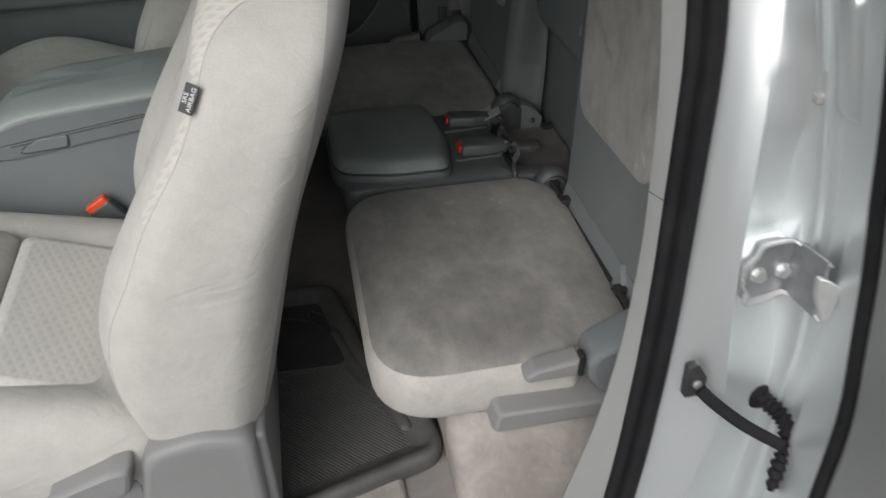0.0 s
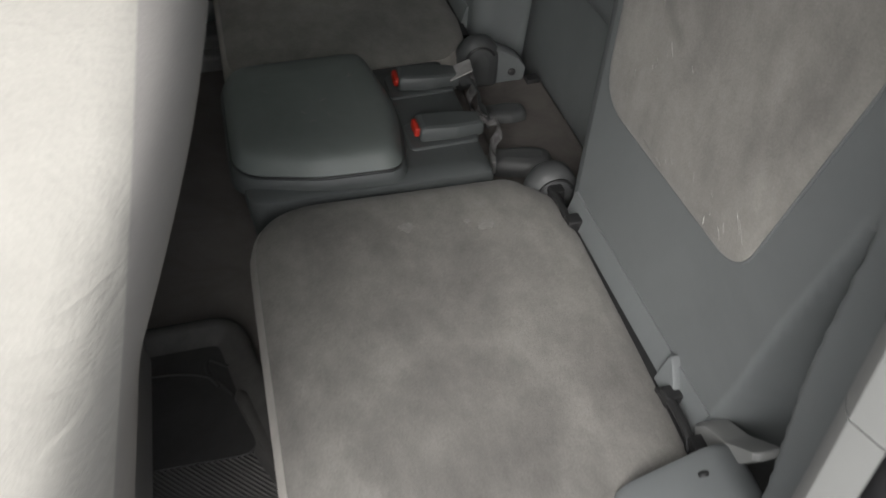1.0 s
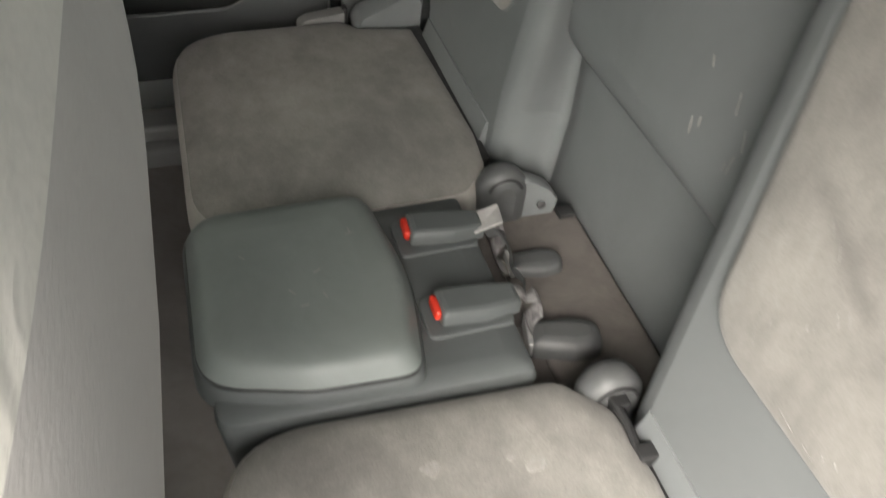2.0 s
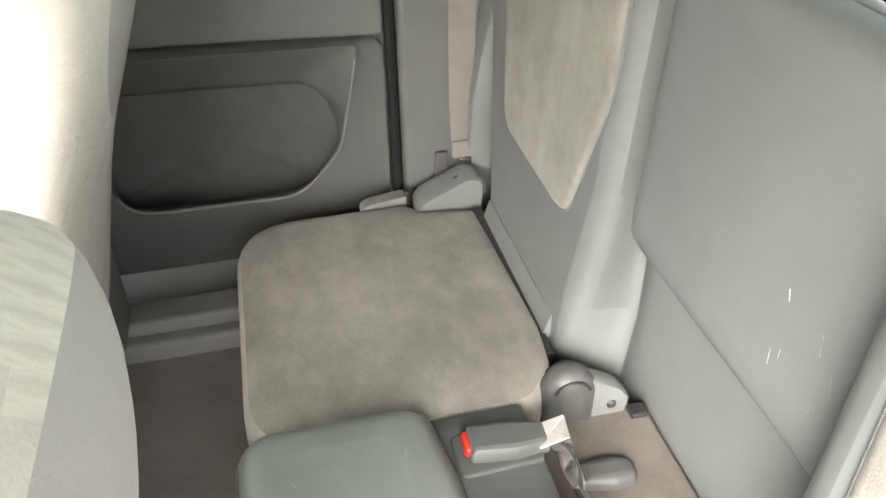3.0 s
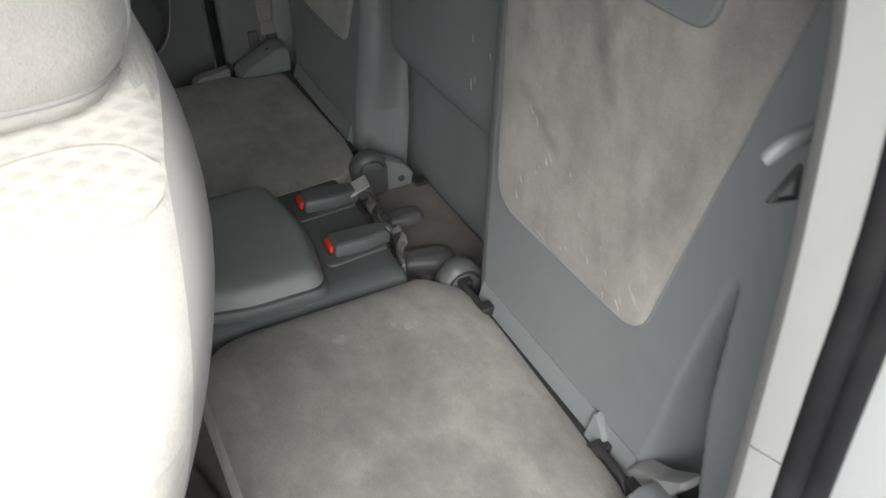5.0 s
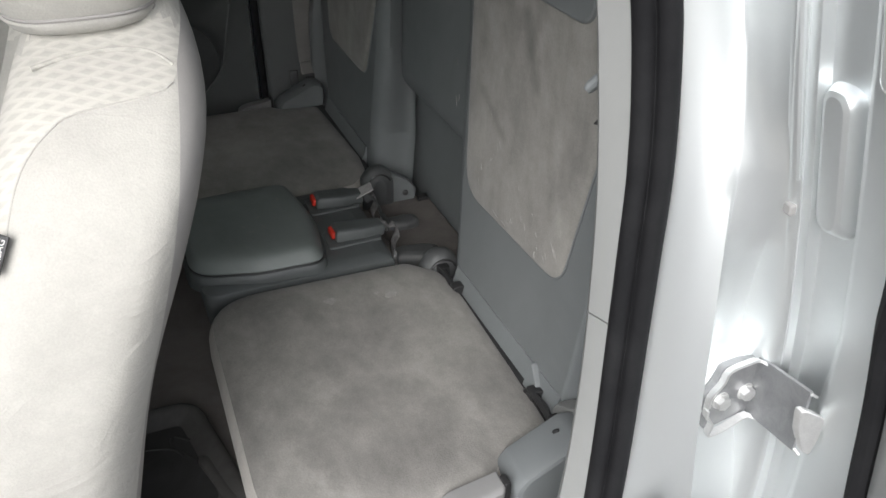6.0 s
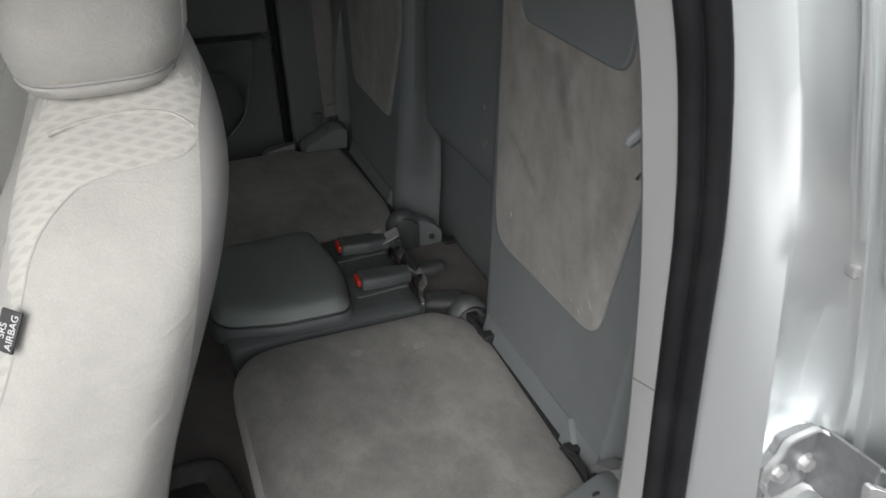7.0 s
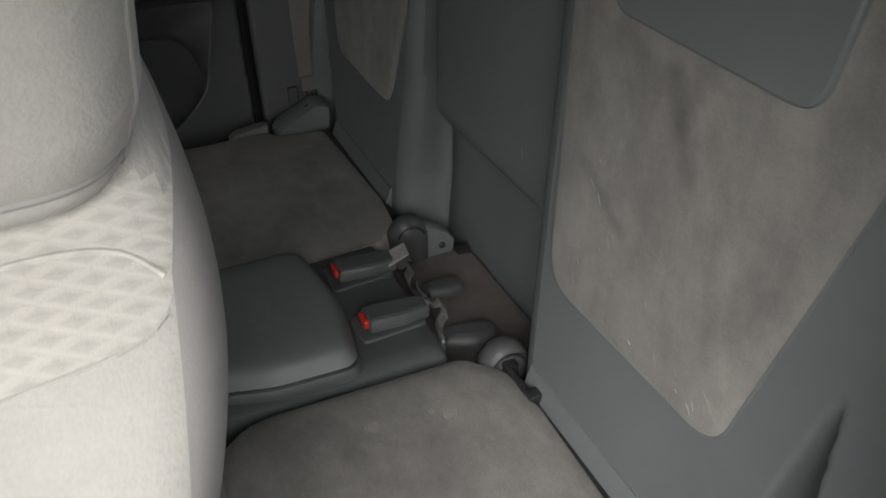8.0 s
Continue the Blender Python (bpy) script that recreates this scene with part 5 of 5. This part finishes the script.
def check_strap():
    th = thing("door_check", (0.46, 0.607, 1.06), "black steel door check strap bolted to the pillar", "check strap")
    brk = rounded([Vector((0.449, 1.030)), Vector((0.476, 1.030)), Vector((0.476, 1.058)), Vector((0.462, 1.083)), Vector((0.449, 1.080))], 0.005, 3)
    part("bracket", slab(brk, lambda u, v, h: Vector((u, 0.612 - h, v)), -0.006, 0.004, 0.0015), STEEL, th)
    part("rivet", dome((0.463, 0.607, 1.052), (0, -1, 0), 0.006, 0.004, 14), HINGE_GREY, th)
    bar = curve([(0.466, 0.603, 1.046), (0.482, 0.592, 1.030), (0.515, 0.572, 1.005), (0.558, 0.551, 0.981)], 6)
    part("bar", tube(bar, 0.0078, 8, 0.45, up=(0, -1, 0.3)), RUBBER, th)


check_strap()


def boot():
    th = thing("wiring_boot", (0.555, 0.60, 1.0), "black ribbed rubber wiring boot between pillar and door", "wiring boot")
    part("grommet", dome((0.560, 0.622, 0.998), (-0.15, -1, 0.05), 0.020, 0.009, 24), RUBBER, th, "flat rubber grommet")
    path = curve([(0.560, 0.622, 0.999), (0.563, 0.606, 1.000), (0.569, 0.588, 0.998), (0.572, 0.570, 0.990), (0.570, 0.558, 0.966), (0.563, 0.553, 0.940), (0.558, 0.550, 0.902)], 10)
    rad = [(0.0098 + 0.0022 * math.sin(i * 1.57)) * min(1.0, (len(path) - i) / 16 + 0.45) if i > 6 else 0.0085 for i in range(len(path))]
    part("bellows", tube(path, rad, 12, up=(1, 0, 0)), RUBBER, th, angle=20)


boot()


# ---- closed side: door, pillar and belt ----
def closed_door():
    th = thing("rear_door_closed", (0.15, 2.33, 0.65), "closed grey plastic rear access door with a map pocket", "door")
    P = lambda u, v, h: Vector((u, 2.345 - h, v))
    # lower board: a ridge, a shallow scoop inside it and a deep pocket
    cen = Vector((0.11, 1.0))

    def ring(outline):
        """The outline met by rays from the board's middle, so that all rings match."""
        out = []
        for i in range(96):
            w = Vector((math.cos(2 * math.pi * i / 96), math.sin(2 * math.pi * i / 96)))
            best = None
            for a, b in zip(outline, outline[1:] + outline[:1]):
                e, f = b - a, a - cen
                den = w.x * e.y - w.y * e.x
                if abs(den) < 1e-9:
                    continue
                t, u = (f.x * e.y - f.y * e.x) / den, (f.x * w.y - f.y * w.x) / den
                if t > 0 and -1e-6 <= u <= 1 + 1e-6:
                    best = t if best is None else max(best, t)
            out.append(cen + w * best)
        return out

    edge = ring([Vector((-0.30, 0.70)), Vector((0.390, 0.70)), Vector((0.390, 1.176)), Vector((0.33, 1.180)), Vector((0.06, 1.195)), Vector((-0.30, 1.20))])
    ridge = rounded([Vector((-0.10, 0.900)), Vector((0.215, 0.897)), Vector((0.300, 0.98)), Vector((0.345, 1.178)), Vector((-0.14, 1.192))], [0.07, 0.09, 0.12, 0.01, 0.02], 8)
    mouth = rounded([Vector((-0.12, 0.850)), Vector((0.225, 0.850)), Vector((0.315, 0.965)), Vector((0.275, 1.085)), Vector((-0.12, 1.098))], [0.06, 0.07, 0.07, 0.08, 0.06], 8)
    rd, mo = ring(ridge), ring(mouth)
    deep = ring(rounded([Vector((-0.09, 0.87)), Vector((0.20, 0.87)), Vector((0.27, 0.965)), Vector((0.235, 1.045)), Vector((-0.09, 1.05))], 0.05, 6))
    put = lambda lp, h: [P(p.x, p.y, h - 0.45 * max(0.0, 0.892 - p.y)) for p in lp]
    low = [[a.lerp(b, f) for a, b in zip(rd, mo)] for f in (0.25, 0.55, 0.85)]
    loops = [put(edge, -0.03), put(edge, 0.006), put([a.lerp(b, 0.5) for a, b in zip(edge, rd)], 0.016), put([a.lerp(b, 0.9) for a, b in zip(edge, rd)], 0.028), put(rd, 0.031),
             put([a.lerp(b, 0.08) for a, b in zip(rd, mo)], 0.027), put(low[0], 0.007), put(low[1], -0.016), put(low[2], -0.036), put(mo, -0.052), put(mo, -0.060)]
    part("lower_board", loft(loops, cap=False), FAR_DIM_GREY, th, angle=60)
    part("pocket", loft([put(mo, -0.056), put([a.lerp(b, 0.5) for a, b in zip(mo, deep)], -0.082), put(deep, -0.098), put(deep, -0.099)]), POCKET, th, "inside of the pocket, darkened to stand for its shade", 60)
    part("pocket_lip", tube([P(p.x, p.y, 0.029) for p in rd[52:] + rd[:10]], 0.004, 8), FAR_DIM_GREY, th)
    up = rounded([Vector((-0.30, 1.205)), Vector((0.06, 1.200)), Vector((0.392, 1.186)), Vector((0.392, 1.40)), Vector((-0.30, 1.40))], [0.01, 0.02, 0.006, 0.02, 0.02], 5)
    part("upper_board", slab(up, P, -0.02, 0.018, 0.006), FAR_DIM_GREY, th)
    part("outer_skin", box((-0.30, 2.445, 0.55), (0.42, 2.47, 1.40), 0.01), SILVER, th)
    fr = part("window_frame", box((0.33, 2.35, 1.40), (0.42, 2.40, 1.78), 0.008), BLACK, th)
    part("pane", box((-0.30, 2.372, 1.40), (0.33, 2.376, 1.78)), TINT, fr)
    return th


closed_door()
structure("door_1", join(box((-1.10, 2.33, 0.66), (-0.31, 2.41, 1.36), 0.02), box((-1.10, 2.31, 1.06), (-0.35, 2.335, 1.12), 0.015)), LID, "closed dark grey front passenger door", "door")
structure("sill_far", join(box((-1.10, 2.24, 0.60), (0.45, 2.36, 0.66), 0.012), box((-1.10, 2.27, 0.655), (0.45, 2.345, 0.69), 0.01), box((-1.2, 2.36, 0.40), (0.7, 2.44, 0.62), 0.02)), TRIM,
          "pale grey scuff plate along the closed door", "sill")
structure("pillar_far", join(box((0.412, 2.30, 0.62), (0.66, 2.40, 1.80), 0.012), box((0.412, 2.40, 0.5), (0.70, 2.44, 1.80), 0.01)), FAR_DIM_GREY, "grey plastic trim of the closed side pillar", "pillar")
fs = thing("far_door_seal", (0.40, 2.33, 0.70), "black rubber seal beside the closed door", "door seal", kind="structure")
part("bulb", tube([(0.402, 2.326, z) for z in (0.66, 0.9, 1.1, 1.3, 1.5, 1.78)], 0.011, 10), RUBBER, fs)


def hanging_belt():
    th = thing("seat_belt", (0.53, 2.28, 0.95), "grey seat belt webbing hanging on the closed side pillar", "seat belt")
    m = curve([(0.525, 2.288, 1.78), (0.522, 2.288, 1.4), (0.520, 2.287, 1.1), (0.522, 2.284, 0.99)], 4)
    part("webbing", tube(m, 0.024, 8, 0.07, up=(0, 1, 0)), BELT, th)
    part("stitched_end", box((0.500, 2.278, 0.955), (0.545, 2.289, 0.990), 0.003), BELT, th)
    part("anchor", box((0.51, 2.276, 0.925), (0.536, 2.288, 0.957), 0.004), STEEL, th)
    part("guide", box((0.470, 2.290, 0.86), (0.494, 2.302, 0.965), 0.004), CAP, th)


hanging_belt()
